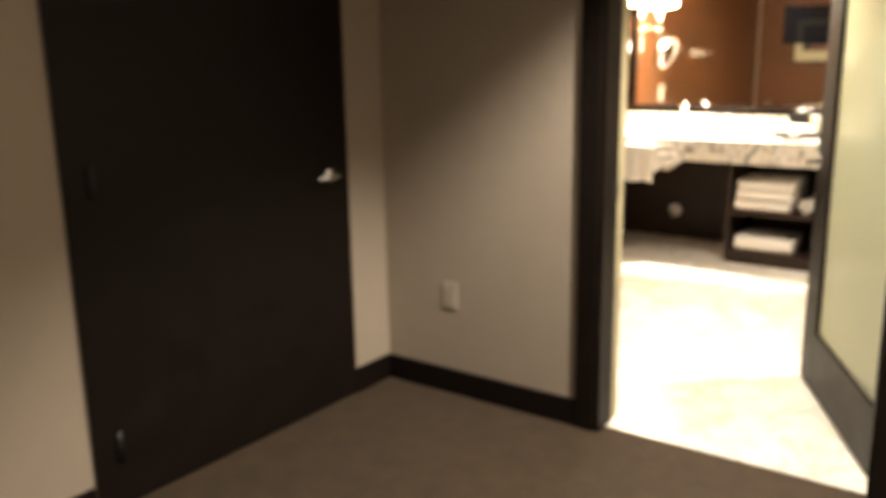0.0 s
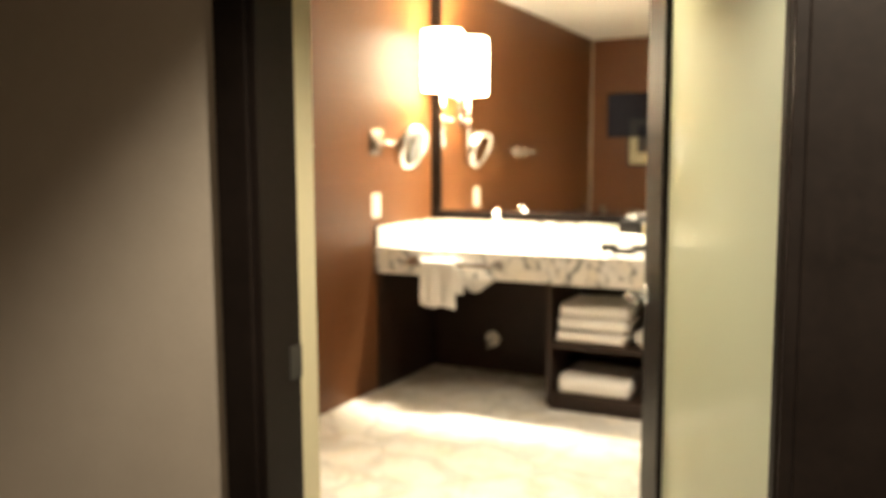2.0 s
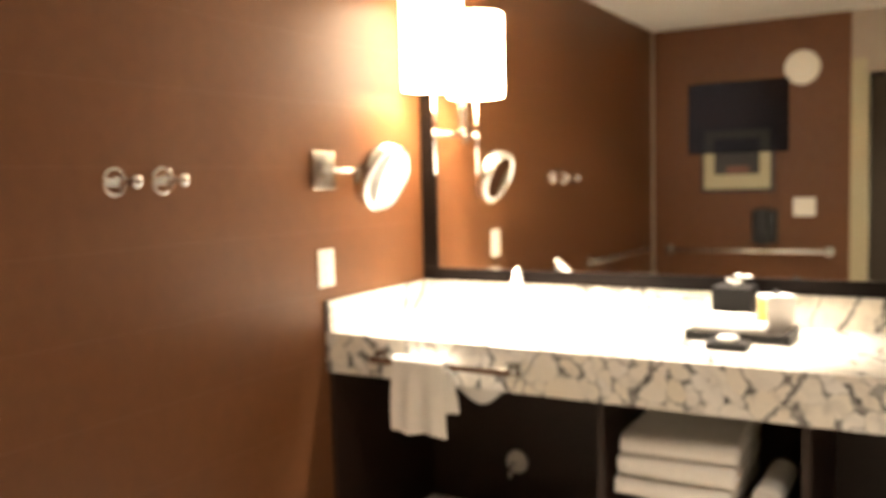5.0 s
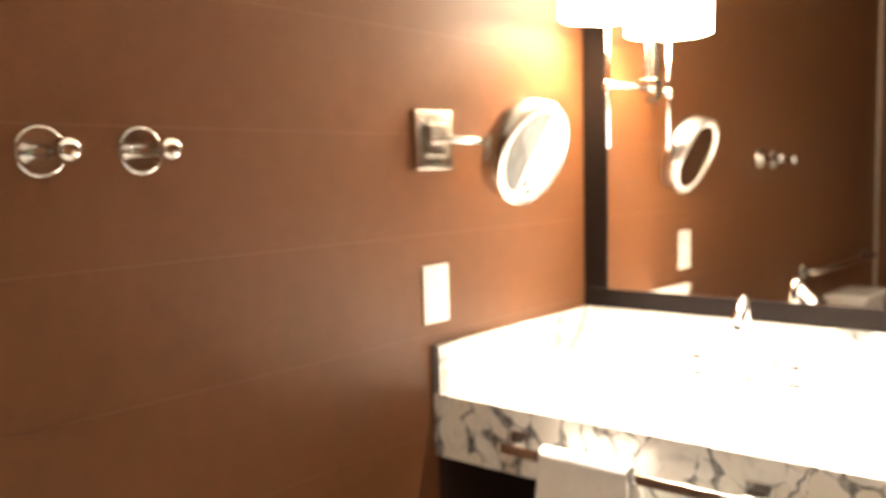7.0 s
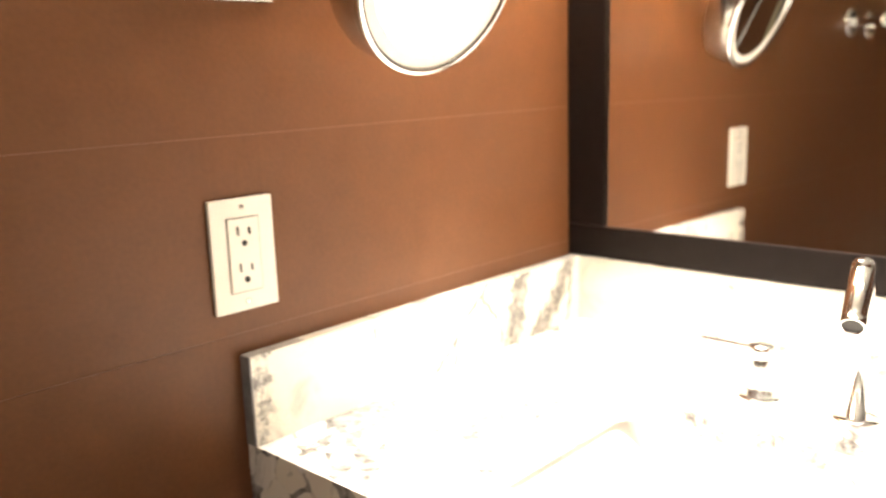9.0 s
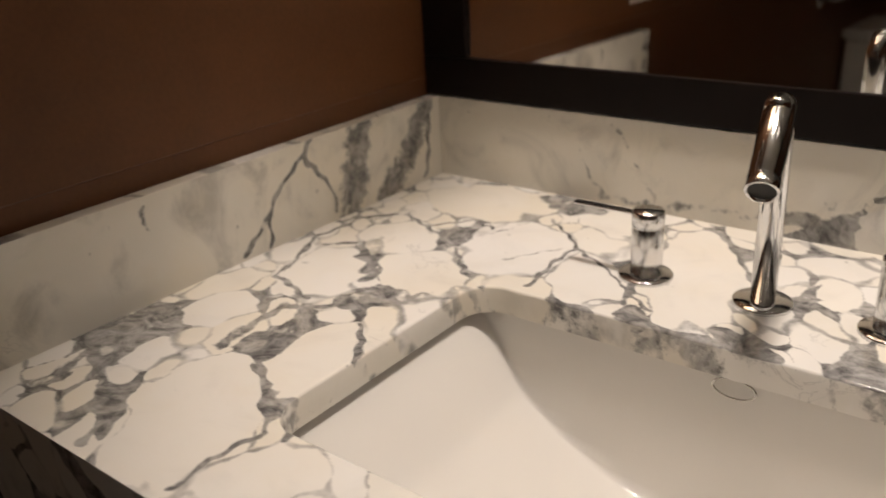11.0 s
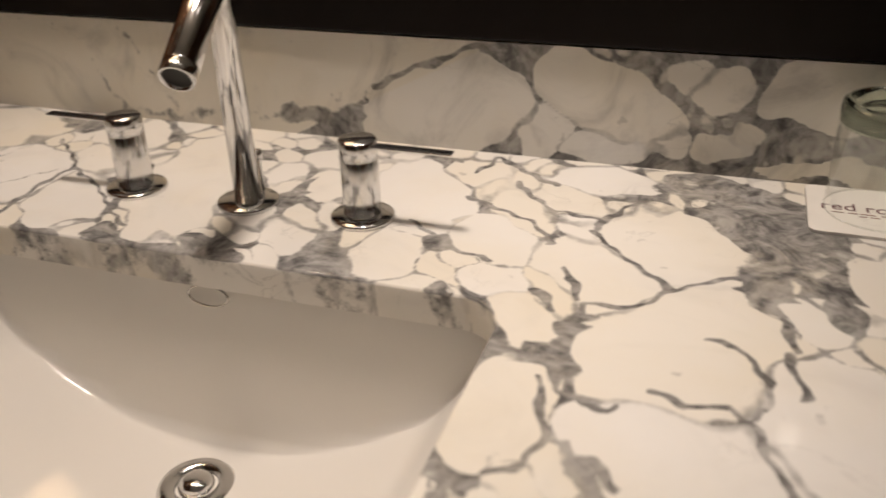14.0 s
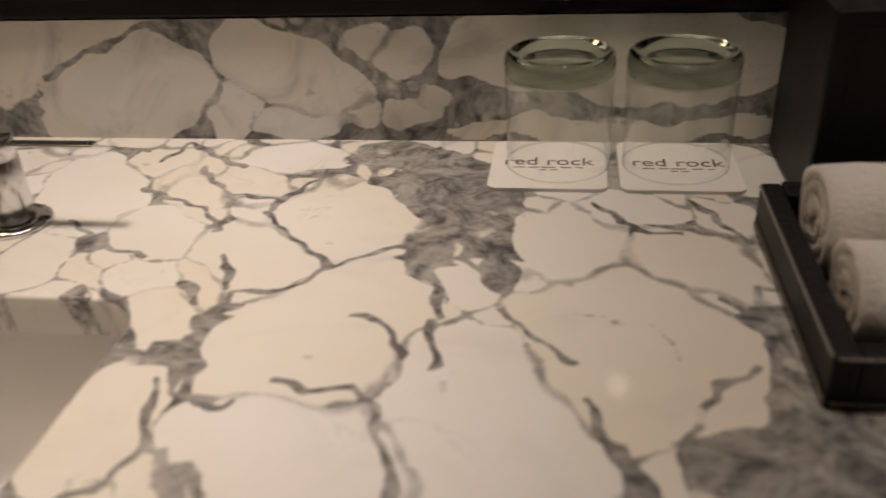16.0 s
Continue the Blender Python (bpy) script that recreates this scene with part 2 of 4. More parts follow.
M_CHROME = material("chrome", (0.80, 0.80, 0.80), 0.12, 1.0, scale=30, vary=0.04)
M_SATIN = material("satin_chrome", (0.74, 0.74, 0.74), 0.2, 1.0, scale=30, vary=0.04)
M_NICKEL = material("brushed_nickel", (0.62, 0.60, 0.56), 0.22, 1.0, bump=0.05, scale=120, vary=0.06)
M_CEIL = material("white_ceiling_paint", (0.74, 0.71, 0.64), 0.9, bump=0.1, scale=90, vary=0.03)
M_PAINT = material("taupe_wall_paint", (0.36, 0.30, 0.24), 0.85, bump=0.15, scale=120, vary=0.05)
M_CREAM = material("cream_jamb_paint", (0.44, 0.385, 0.25), 0.55, scale=40, vary=0.06)
M_CARPET = material("brown_carpet", (0.046, 0.029, 0.016), 0.95, bump=1.0, scale=90, vary=0.5)
M_TOWEL = material("white_terry_towel", (0.80, 0.76, 0.70), 0.95, bump=1.0, scale=380, vary=0.06)
M_PLASTIC = material("white_plastic", (0.78, 0.74, 0.66), 0.35, scale=20, vary=0.03)
M_BEIGE = material("beige_plastic", (0.44, 0.38, 0.31), 0.4, scale=20, vary=0.03)
M_BLACK = material("black_plastic", (0.012, 0.012, 0.013), 0.4, scale=30, vary=0.2)
M_LEATHER = material("black_leather", (0.008, 0.0065, 0.006), 0.5, bump=0.35, scale=240, vary=0.25, spec=0.3)
M_STITCH = material("grey_thread", (0.30, 0.27, 0.24), 0.8, scale=100)
M_SHADE = glow("glowing_white_shade", (1.0, 0.86, 0.66), 13.0)
M_LENS = glow("lamp_lens", (1.0, 0.9, 0.75), 110.0)
M_THIN = bpy.data.materials.new("thin_clear_glass")
M_THIN.use_nodes = True
tn, tl = M_THIN.node_tree.nodes, M_THIN.node_tree.links
see, shine, edge_on, both = tn.new("ShaderNodeBsdfTransparent"), tn.new("ShaderNodeBsdfGlossy"), tn.new("ShaderNodeLayerWeight"), tn.new("ShaderNodeMixShader")
see.inputs["Color"].default_value = (0.975, 0.98, 0.97, 1)
shine.inputs["Roughness"].default_value = 0.02
steep, gloss = tn.new("ShaderNodeMath"), tn.new("ShaderNodeMath")
steep.operation, gloss.operation = "POWER", "MULTIPLY_ADD"
steep.inputs[1].default_value, gloss.inputs[1].default_value, gloss.inputs[2].default_value = 2.4, 0.7, 0.075
tl.new(edge_on.outputs["Facing"], steep.inputs[0])
tl.new(steep.outputs[0], gloss.inputs[0])
tl.new(gloss.outputs[0], both.inputs["Fac"])
tl.new(see.outputs[0], both.inputs[1])
tl.new(shine.outputs[0], both.inputs[2])
tl.new(both.outputs[0], tn["Material Output"].inputs["Surface"])
M_THICK = glass("thick_greenish_glass", (0.80, 0.88, 0.78), 0.0, 1.48)
M_FROST = material("frosted_pale_green_glass", (0.73, 0.76, 0.64), 0.3, scale=6, vary=0.03, spec=0.05, coat=0.45)
fn, fl_ = M_FROST.node_tree.nodes, M_FROST.node_tree.links
thru = fn.new("ShaderNodeBsdfTranslucent")
thru.inputs["Color"].default_value = (0.82, 0.85, 0.70, 1)
blend = fn.new("ShaderNodeMixShader")
blend.inputs["Fac"].default_value = 0.62
fl_.new(fn["Principled BSDF"].outputs[0], blend.inputs[1])
fl_.new(thru.outputs[0], blend.inputs[2])
fl_.new(blend.outputs[0], fn["Material Output"].inputs["Surface"])
M_MIRROR = material("silver_mirror", (0.93, 0.93, 0.92), 0.0, 1.0, scale=3, vary=0.0)
M_SCREEN = material("black_mirror_screen", (0.004, 0.004, 0.005), 0.02, scale=3, spec=0.6)
M_CARD = material("white_card", (0.80, 0.77, 0.72), 0.7, scale=60, vary=0.03)
M_INK = material("dark_red_ink", (0.09, 0.02, 0.025), 0.6, scale=60)
M_YELLOW = material("yellow_print", (0.75, 0.52, 0.12), 0.5, scale=60)
M_SLOT = material("dark_slot", (0.02, 0.018, 0.015), 0.6, scale=60)
M_GREYSTONE = material("grey_marble", (0.20, 0.20, 0.205), 0.12, scale=60, vary=0.35)
M_MAT = material("cream_mat_board", (0.50, 0.45, 0.30), 0.8, scale=60, vary=0.04)
M_PIC_DARK = material("dark_print", (0.03, 0.025, 0.025), 0.6, scale=30, vary=0.5)
M_PIC_RED = material("red_print", (0.16, 0.06, 0.04), 0.6, scale=40, vary=0.4)


# ---- mesh helpers ----
def part(name, bm, mat, parent=None, label="", smooth=False, m=None):
    me = bpy.data.meshes.new(name)
    bmesh.ops.recalc_face_normals(bm, faces=bm.faces)
    bm.to_mesh(me)
    bm.free()
    if smooth:
        for f in me.polygons:
            f.use_smooth = True
    me.materials.append(mat)
    ob = new(name, me)
    if parent:
        ob.parent = parent
    if m is not None:
        ob.matrix_basis = m
    if label:
        ob["label"] = label
    return ob


def thing(name, m=None, label="", category="", group="", kind=""):
    ob = new(name)
    ob.empty_display_size = 0.05
    if m is not None:
        ob.matrix_basis = m
    return tagged(ob, label, category, group, kind)


def box(lo, hi, bevel=0.0, segments=2):
    bm = bmesh.new()
    bmesh.ops.create_cube(bm, size=1)
    lo, hi = Vector(lo), Vector(hi)
    for v in bm.verts:
        v.co = Vector(((v.co[i] + 0.5) * (hi[i] - lo[i]) + lo[i]) for i in range(3))
    if bevel:
        bmesh.ops.bevel(bm, geom=list(bm.edges), offset=bevel, segments=segments, profile=0.6, affect="EDGES")
    return bm


def lathe(profile, steps=32, m=None):
    """A turned solid about z from (radius, height) pairs."""
    bm = bmesh.new()
    rings = []
    for r, z in profile:
        if r < 1e-6:
            rings.append([bm.verts.new((0, 0, z))])
        else:
            rings.append([bm.verts.new((r * math.cos(a), r * math.sin(a), z)) for a in (2 * math.pi * k / steps for k in range(steps))])
    for a, b in zip(rings, rings[1:]):
        for k in range(steps):
            q = [a[k % len(a)], a[(k + 1) % len(a)], b[(k + 1) % len(b)], b[k % len(b)]]
            q = list(dict.fromkeys(q))
            if len(q) > 2:
                bm.faces.new(q)
    if m is not None:
        bmesh.ops.transform(bm, matrix=m, verts=bm.verts)
    return bm


def tube(points, radius, steps=14, closed=False):
    """A round bar along points, capped."""
    bm = bmesh.new()
    pts = [Vector(p) for p in points]
    rings = []
    up = None
    for i, p in enumerate(pts):
        d = (pts[min(i + 1, len(pts) - 1)] - pts[max(i - 1, 0)]).normalized()
        if up is None:
            up = d.orthogonal().normalized()
        up = (up - d * up.dot(d)).normalized()
        side = d.cross(up)
        rings.append([bm.verts.new(p + radius * (math.cos(a) * up + math.sin(a) * side)) for a in (2 * math.pi * k / steps for k in range(steps))])
    for a, b in zip(rings, rings[1:]):
        for k in range(steps):
            bm.faces.new((a[k], a[(k + 1) % steps], b[(k + 1) % steps], b[k]))
    bm.faces.new(rings[0])
    bm.faces.new(rings[-1])
    return bm


def loop_of(w, d, r, steps=6):
    """A rounded rectangle about the origin, as (x, y) pairs."""
    out = []
    for cx, cy, a0 in ((w / 2 - r, d / 2 - r, 0), (-w / 2 + r, d / 2 - r, 90), (-w / 2 + r, -d / 2 + r, 180), (w / 2 - r, -d / 2 + r, 270)):
        for k in range(steps + 1):
            a = radians(a0 + 90 * k / steps)
            out.append((cx + r * math.cos(a), cy + r * math.sin(a)))
    return out


def slab(outline, z0, z1):
    bm = bmesh.new()
    lo = [bm.verts.new((x, y, z0)) for x, y in outline]
    hi = [bm.verts.new((x, y, z1)) for x, y in outline]
    bm.faces.new(lo[::-1])
    bm.faces.new(hi)
    n = len(lo)
    for k in range(n):
        bm.faces.new((lo[k], lo[(k + 1) % n], hi[(k + 1) % n], hi[k]))
    return bm


def structure(name, bm, mat, label="", category=""):
    return tagged(part(name, bm, mat), label, category, kind="structure")


# ---- shell of the bathroom ----
structure("floor", box((-0.1, WALL_OUT + 0.06, -0.05), (RIGHT + 0.1, 0.1, 0)), M_MARBLE_FLOOR, "pale polished marble bathroom floor", "floor")
structure("ceiling", box((-0.1, WALL_IN, CEIL), (RIGHT + 0.1, 0.1, CEIL + 0.1)), M_CEIL, "white painted bathroom ceiling", "ceiling")
wall_left = structure("wall_left", box((-0.1, WALL_IN, 0), (-0.0006, 0.1, CEIL)), M_SEAM, "brown leather-panelled bathroom wall", "wall")
structure("wall_mirror", box((0, 0, 0), (RIGHT, 0.1, CEIL)), M_PANEL, "brown wall behind the vanity mirror", "wall")
structure("wall_right", box((RIGHT, WALL_IN, 0), (RIGHT + 0.1, 0.1, CEIL)), M_PANEL, "brown panelled side wall", "wall")
# doorway wall with its opening
structure("wall_door_a", box((-0.1, WALL_OUT, 0), (JAMB_L, WALL_IN, CEIL)), M_PAINT, "wall beside the doorway", "wall")
structure("wall_door_b", box((JAMB_R, WALL_OUT, 0), (3.6, WALL_IN, CEIL)), M_PAINT, "wall beside the door hinges", "wall")
structure("wall_door_c", box((JAMB_L, WALL_OUT, DOOR_H), (JAMB_R, WALL_IN, CEIL)), M_PAINT, "wall above the doorway", "wall")
structure("wall_door_lining", box((0, WALL_IN, 0), (JAMB_L - 0.10, WALL_IN + 0.012, CEIL)), M_PANEL, "brown panelling beside the doorway", "wall")
structure("wall_door_lining_b", box((JAMB_R + 0.06, WALL_IN, 0), (RIGHT, WALL_IN + 0.012, CEIL)), M_PANEL, "brown panelling behind the door", "wall")
# leather panels on the side wall, with narrow pale joints between the courses
SEAMS = [0.0, 0.055, 0.287, 0.52, 0.752, 0.986, 1.222, 1.453, 1.686, 1.92, 2.152, 2.385, CEIL]
for a, b in zip(SEAMS, SEAMS[1:]):
    part("panel", box((-0.004, WALL_IN + 0.004, a + 0.0008), (0.0, -0.002, b - 0.0008)), M_PANEL, wall_left)

# ---- hall ----
structure("hall_floor", box((HALL_X - 0.1, HALL_BACK, -0.05), (3.6, WALL_OUT + 0.06, -0.002)), M_CARPET, "brown carpet in the hall", "carpet")
structure("hall_ceiling", box((HALL_X - 0.1, HALL_BACK, CEIL), (3.6, WALL_IN, CEIL + 0.1)), M_CEIL, "white hall ceiling", "ceiling")
structure("hall_wall_left", box((HALL_X - 0.1, HALL_BACK, 0), (HALL_X, WALL_OUT, CEIL)), M_PAINT, "taupe painted hall wall", "wall")
structure("hall_wall_right", box((3.5, HALL_BACK, 0), (3.6, WALL_OUT, CEIL)), M_PAINT, "taupe painted hall wall", "wall")
structure("hall_wall_back", box((HALL_X, HALL_BACK - 0.1, 0), (3.6, HALL_BACK, CEIL)), M_PAINT, "taupe painted wall behind the walker", "wall")
structure("baseboard", box((HALL_X, WALL_OUT - 0.016, 0), (JAMB_L - 0.079, WALL_OUT, 0.11), 0.004), M_DARK, "dark wooden baseboard", "baseboard")
structure("baseboard_front", box((HALL_X, HALL_BACK, 0), (HALL_X + 0.016, -5.06, 0.11), 0.004), M_DARK, "dark wooden baseboard", "baseboard")
structure("baseboard_side", box((HALL_X, -3.80, 0), (HALL_X + 0.016, WALL_OUT - 0.016, 0.11), 0.004), M_DARK, "dark wooden baseboard", "baseboard")

# doorway casing and jambs
casing = thing("door_frame", pose(0, 0, 0), "dark wooden doorway casing with a cream inner jamb", "door frame", kind="structure")
part("casing", box((JAMB_L - 0.079, WALL_OUT - 0.022, 0), (JAMB_L, WALL_OUT, DOOR_H + 0.12), 0.004), M_DARK, casing)
part("casing", box((JAMB_R, WALL_OUT - 0.022, 0), (JAMB_R + 0.13, WALL_OUT, DOOR_H + 0.12), 0.004), M_DARK, casing)
part("casing", box((JAMB_L, WALL_OUT - 0.022, DOOR_H), (JAMB_R, WALL_OUT, DOOR_H + 0.12), 0.004), M_DARK, casing)
part("jamb", box((JAMB_L, WALL_OUT - 0.015, 0), (JAMB_L + 0.02, WALL_OUT + 0.106, DOOR_H), 0.003), M_DARK, casing)
part("jamb", box((JAMB_L, WALL_OUT + 0.106, 0), (JAMB_L + 0.012, WALL_IN + 0.012, DOOR_H), 0.002), M_CREAM, casing, "cream painted inner jamb")
part("jamb", box((JAMB_R - 0.02, WALL_OUT - 0.015, 0), (JAMB_R, WALL_IN + 0.01, DOOR_H), 0.003), M_DARK, casing)
part("jamb", box((JAMB_L + 0.02, WALL_OUT - 0.015, DOOR_H - 0.02), (JAMB_R - 0.02, WALL_IN + 0.01, DOOR_H), 0.003), M_DARK, casing)
part("casing", box((JAMB_L - 0.10, WALL_IN, 0), (JAMB_L, WALL_IN + 0.0118, DOOR_H + 0.1), 0.003), M_CREAM, casing)
part("strike_plate", box((JAMB_L + 0.018, WALL_OUT + 0.066, 0.90), (JAMB_L + 0.024, WALL_OUT + 0.105, 0.97), 0.001), M_SLOT, casing, "small dark metal strike plate")

# ---- bathroom door, standing open ----
hinge = Vector((JAMB_R - 0.022, WALL_IN - 0.005, 0))
along = Vector((math.cos(radians(116.5)), math.sin(radians(116.5)), 0))
LEAF = 0.985
STILE = 0.185
door = thing("door_1", Matrix.Translation(hinge) @ Matrix.Rotation(math.atan2(along.y, along.x), 4, "Z"), "open dark wooden bathroom door with a frosted glass panel", "door", kind="structure")
TH = 0.022
for a, b in (((0, -TH, 0.01), (0.024, TH, 2.06)), ((LEAF - STILE, -TH, 0.01), (LEAF, TH, 2.06))):
    part("stile", box(a, b, 0.003), M_DARK, door)
part("rail", box((0.024, -TH, 0.01), (LEAF - STILE, TH, 0.26), 0.003), M_DARK, door)
part("rail", box((0.024, -TH, 1.93), (LEAF - STILE, TH, 2.06), 0.003), M_DARK, door)
part("glass_panel", box((0.026, -0.006, 0.262), (LEAF - STILE - 0.002, 0.006, 1.928)), M_FROST, door, "frosted pale green glass panel")
for side in (-1, 1):
    rose = part("rose", lathe([(0, 0), (0.026, 0), (0.026, 0.008), (0, 0.009)], 24, pose(LEAF - 0.045, side * TH, 0.98, -90 * side)), M_CHROME, door, "round chrome rose", True)
    part("lever", tube([(LEAF - 0.045, side * TH, 0.98), (LEAF - 0.045, side * (TH + 0.05), 0.98), (LEAF - 0.06, side * (TH + 0.058), 0.98), (LEAF - 0.17, side * (TH + 0.058), 0.98)], 0.010), M_CHROME, rose, "chrome lever handle", True)
for z in (0.25, 1.05, 1.85):
    part("hinge", tube([(-0.004, -TH - 0.006, z - 0.05), (-0.004, -TH - 0.006, z + 0.05)], 0.007, 10), M_NICKEL, door, "", True)

# dark door in the hall
HY = -3.80
hd = thing("door_2", pose(HALL_X, 0, 0), "closed dark wooden door in the hall", "door", kind="structure")
part("leaf", box((0.0, HY - 1.25, 0.005), (0.012, HY, 2.3), 0.003), M_DARK, hd)
for z in (0.22, 1.09, 1.95):
    part("hinge", tube([(0.018, HY - 1.16, z - 0.05), (0.018, HY - 1.16, z + 0.05)], 0.009), M_BLACK, hd, "dark hinge", True)
part("rose", lathe([(0, 0), (0.028, 0), (0.028, 0.008), (0, 0.01)], 24, pose(0.012, HY - 0.11, 0.98, 0, 90)), M_NICKEL, hd, "", True)
part("lever", tube([(0.012, HY - 0.11, 0.98), (0.06, HY - 0.11, 0.98), (0.066, HY - 0.125, 0.98), (0.066, HY - 0.23, 0.98)], 0.010), M_NICKEL, hd, "nickel lever handle", True)

# ---- vanity: worktop with basin ----
BX0, BX1, BY0, BY1 = 0.283, 0.82, -0.605, -0.300
top = thing("vanity_counter", pose(0, 0, 0), "thick white and grey veined marble vanity top", "worktop")

# pale stones of the marble, and grey patches between them: centre, half-axes, turn in degrees
STONES_A = [(0.697, -0.137, 0.083, 0.035, -57), (0.785, -0.142, 0.053, 0.018, -53), (0.823, -0.109, 0.044, 0.021, -44), (0.785, -0.207, 0.042, 0.027, -49), (0.876, -0.237, 0.059, 0.034, -48), (0.932, -0.175, 0.069, 0.051, -57), (0.948, -0.323, 0.08, 0.063, 48), (0.85, -0.421, 0.051, 0.026, -86), (0.958, -0.437, 0.067, 0.048, -31), (1.059, -0.406, 0.098, 0.056, -75), (1.135, -0.326, 0.084, 0.068, -67), (1.098, -0.206, 0.058, 0.04, -82), (1.19, -0.23, 0.05, 0.035, -46), (1.145, -0.149, 0.035, 0.026, -11), (1.21, -0.163, 0.034, 0.02, -64), (0.892, -0.466, 0.018, 0.007, -51), (1.027, -0.263, 0.026, 0.017, -63), (0.846, -0.271, 0.033, 0.012, -64)]
STONES_B = [(0.839, -0.313, 0.033, 0.021, -73), (0.807, -0.266, 0.028, 0.017, 3), (0.851, -0.063, 0.051, 0.026, 1), (0.934, -0.07, 0.025, 0.012, -84), (0.148, -0.096, 0.087, 0.062, 10), (0.128, -0.249, 0.048, 0.042, 40), (0.116, -0.374, 0.069, 0.045, -36), (0.216, -0.314, 0.061, 0.047, -28), (0.274, -0.21, 0.079, 0.062, -84), (0.373, -0.235, 0.053, 0.041, -51), (0.341, -0.134, 0.052, 0.021, -54), (0.469, -0.175, 0.121, 0.044, -68), (0.609, -0.246, 0.028, 0.016, -58), (0.633, -0.2, 0.021, 0.009, -76), (0.547, -0.125, 0.031, 0.014, -66), (0.602, -0.138, 0.035, 0.017, -69), (0.704, -0.251, 0.04, 0.025, -66), (0.278, -0.396, 0.041, 0.024, -85)]
STONES_C = [(0.267, -0.444, 0.047, 0.02, -56), (0.228, -0.636, 0.097, 0.056, -58), (0.25, -0.51, 0.063, 0.031, -72), (0.093, -0.496, 0.039, 0.029, 80), (0.145, -0.523, 0.035, 0.019, -79), (0.148, -0.461, 0.028, 0.015, -74), (0.107, -0.593, 0.03, 0.022, -85), (0.343, -0.655, 0.059, 0.034, 33), (0.052, -0.443, 0.05, 0.019, 69), (0.069, -0.282, 0.035, 0.02, -65), (0.118, -0.268, 0.033, 0.02, -75), (0.09, -0.156, 0.046, 0.017, -57)]
STONES = STONES_A + STONES_B + STONES_C
PATCHES_A = [(0.997, -0.124, 0.123, 0.047, -53), (1.002, -0.248, 0.054, 0.015, -78), (1.044, -0.25, 0.021, 0.007, -61), (0.863, -0.351, 0.044, 0.021, 74), (1.209, -0.392, 0.076, 0.044, 67), (1.125, -0.413, 0.038, 0.005, -64), (0.91, -0.454, 0.02, 0.01, -33), (1.181, -0.185, 0.036, 0.003, -20), (0.907, -0.399, 0.013, 0.004, -28), (0.958, -0.385, 0.022, 0.003, -3), (0.063, -0.572, 0.067, 0.031, -61), (0.254, -0.575, 0.051, 0.008, -39), (0.178, -0.522, 0.02, 0.019, 2), (0.206, -0.395, 0.034, 0.019, 62), (0.164, -0.674, 0.034, 0.008, -40), (0.247, -0.048, 0.05, 0.015, 0), (0.454, -0.288, 0.024, 0.010, -70), (0.561, -0.290, 0.034, 0.013, -20)]
PATCHES_B = [(0.66, -0.285, 0.022, 0.010, -20), (0.762, -0.308, 0.016, 0.008, 80), (0.149, -0.341, 0.036, 0.013, -38), (0.141, -0.455, 0.03, 0.018, -76), (0.593, -0.138, 0.035, 0.012, 83)]
PATCHES = PATCHES_A + PATCHES_B
BACK_STONES = [(0.675, 0.891, 0.086, 0.047, 17), (0.843, 0.906, 0.069, 0.031, -25), (0.946, 0.929, 0.022, 0.014, 39), (1.132, 0.927, 0.146, 0.038, -4), (0.957, 0.88, 0.023, 0.008, -1), (0.782, 0.875, 0.028, 0.016, 77), (0.839, 0.859, 0.042, 0.01, 3), (0.98, 0.89, 0.012, 0.007, 11), (0.919, 0.94, 0.013, 0.008, 60), (0.902, 0.871, 0.019, 0.007, -1), (1.142, 0.857, 0.149, 0.01, 1)]

# veins: half-width (below 0: a faint one), then the points of the line, on the side splash (y, z), back splash (x, z) and top (x, y)
SIDE_VEINS = [(0.0049, -0.396, 0.853, -0.36, 0.881, -0.335, 0.914, -0.287, 0.945, -0.276, 0.959), (0.0035, -0.287, 0.94, -0.254, 0.898, -0.242, 0.856), (0.0033, -0.355, 0.849, -0.356, 0.883), (0.0232, -0.185, 0.966, -0.201, 0.905, -0.216, 0.853), (0.0191, -0.051, 0.959, -0.092, 0.898, -0.146, 0.849), (0.0059, -0.042, 0.946, -0.059, 0.853), (-0.0042, -0.515, 0.95, -0.511, 0.924), (-0.0047, -0.401, 0.904, -0.404, 0.891), (-0.03, -0.71, 0.84, -0.705, 0.965)]
BACK_VEINS = [(-0.0033, 0.293, 0.949, 0.316, 0.929, 0.326, 0.904, 0.343, 0.877, 0.357, 0.861), (-0.0033, 0.25, 0.913, 0.258, 0.88, 0.282, 0.855), (-0.0074, 0.281, 0.853, 0.352, 0.853, 0.444, 0.865, 0.523, 0.862), (0.0132, 0.494, 0.868, 0.542, 0.867, 0.585, 0.878), (0.0047, 0.584, 0.887, 0.601, 0.903, 0.636, 0.921, 0.671, 0.937, 0.699, 0.951, 0.734, 0.957), (-0.0074, 1.052, 0.878, 1.137, 0.866, 1.208, 0.88), (0.006, 1.02, 0.88, 1.1, 0.872, 1.2, 0.876, 1.33, 0.882)]
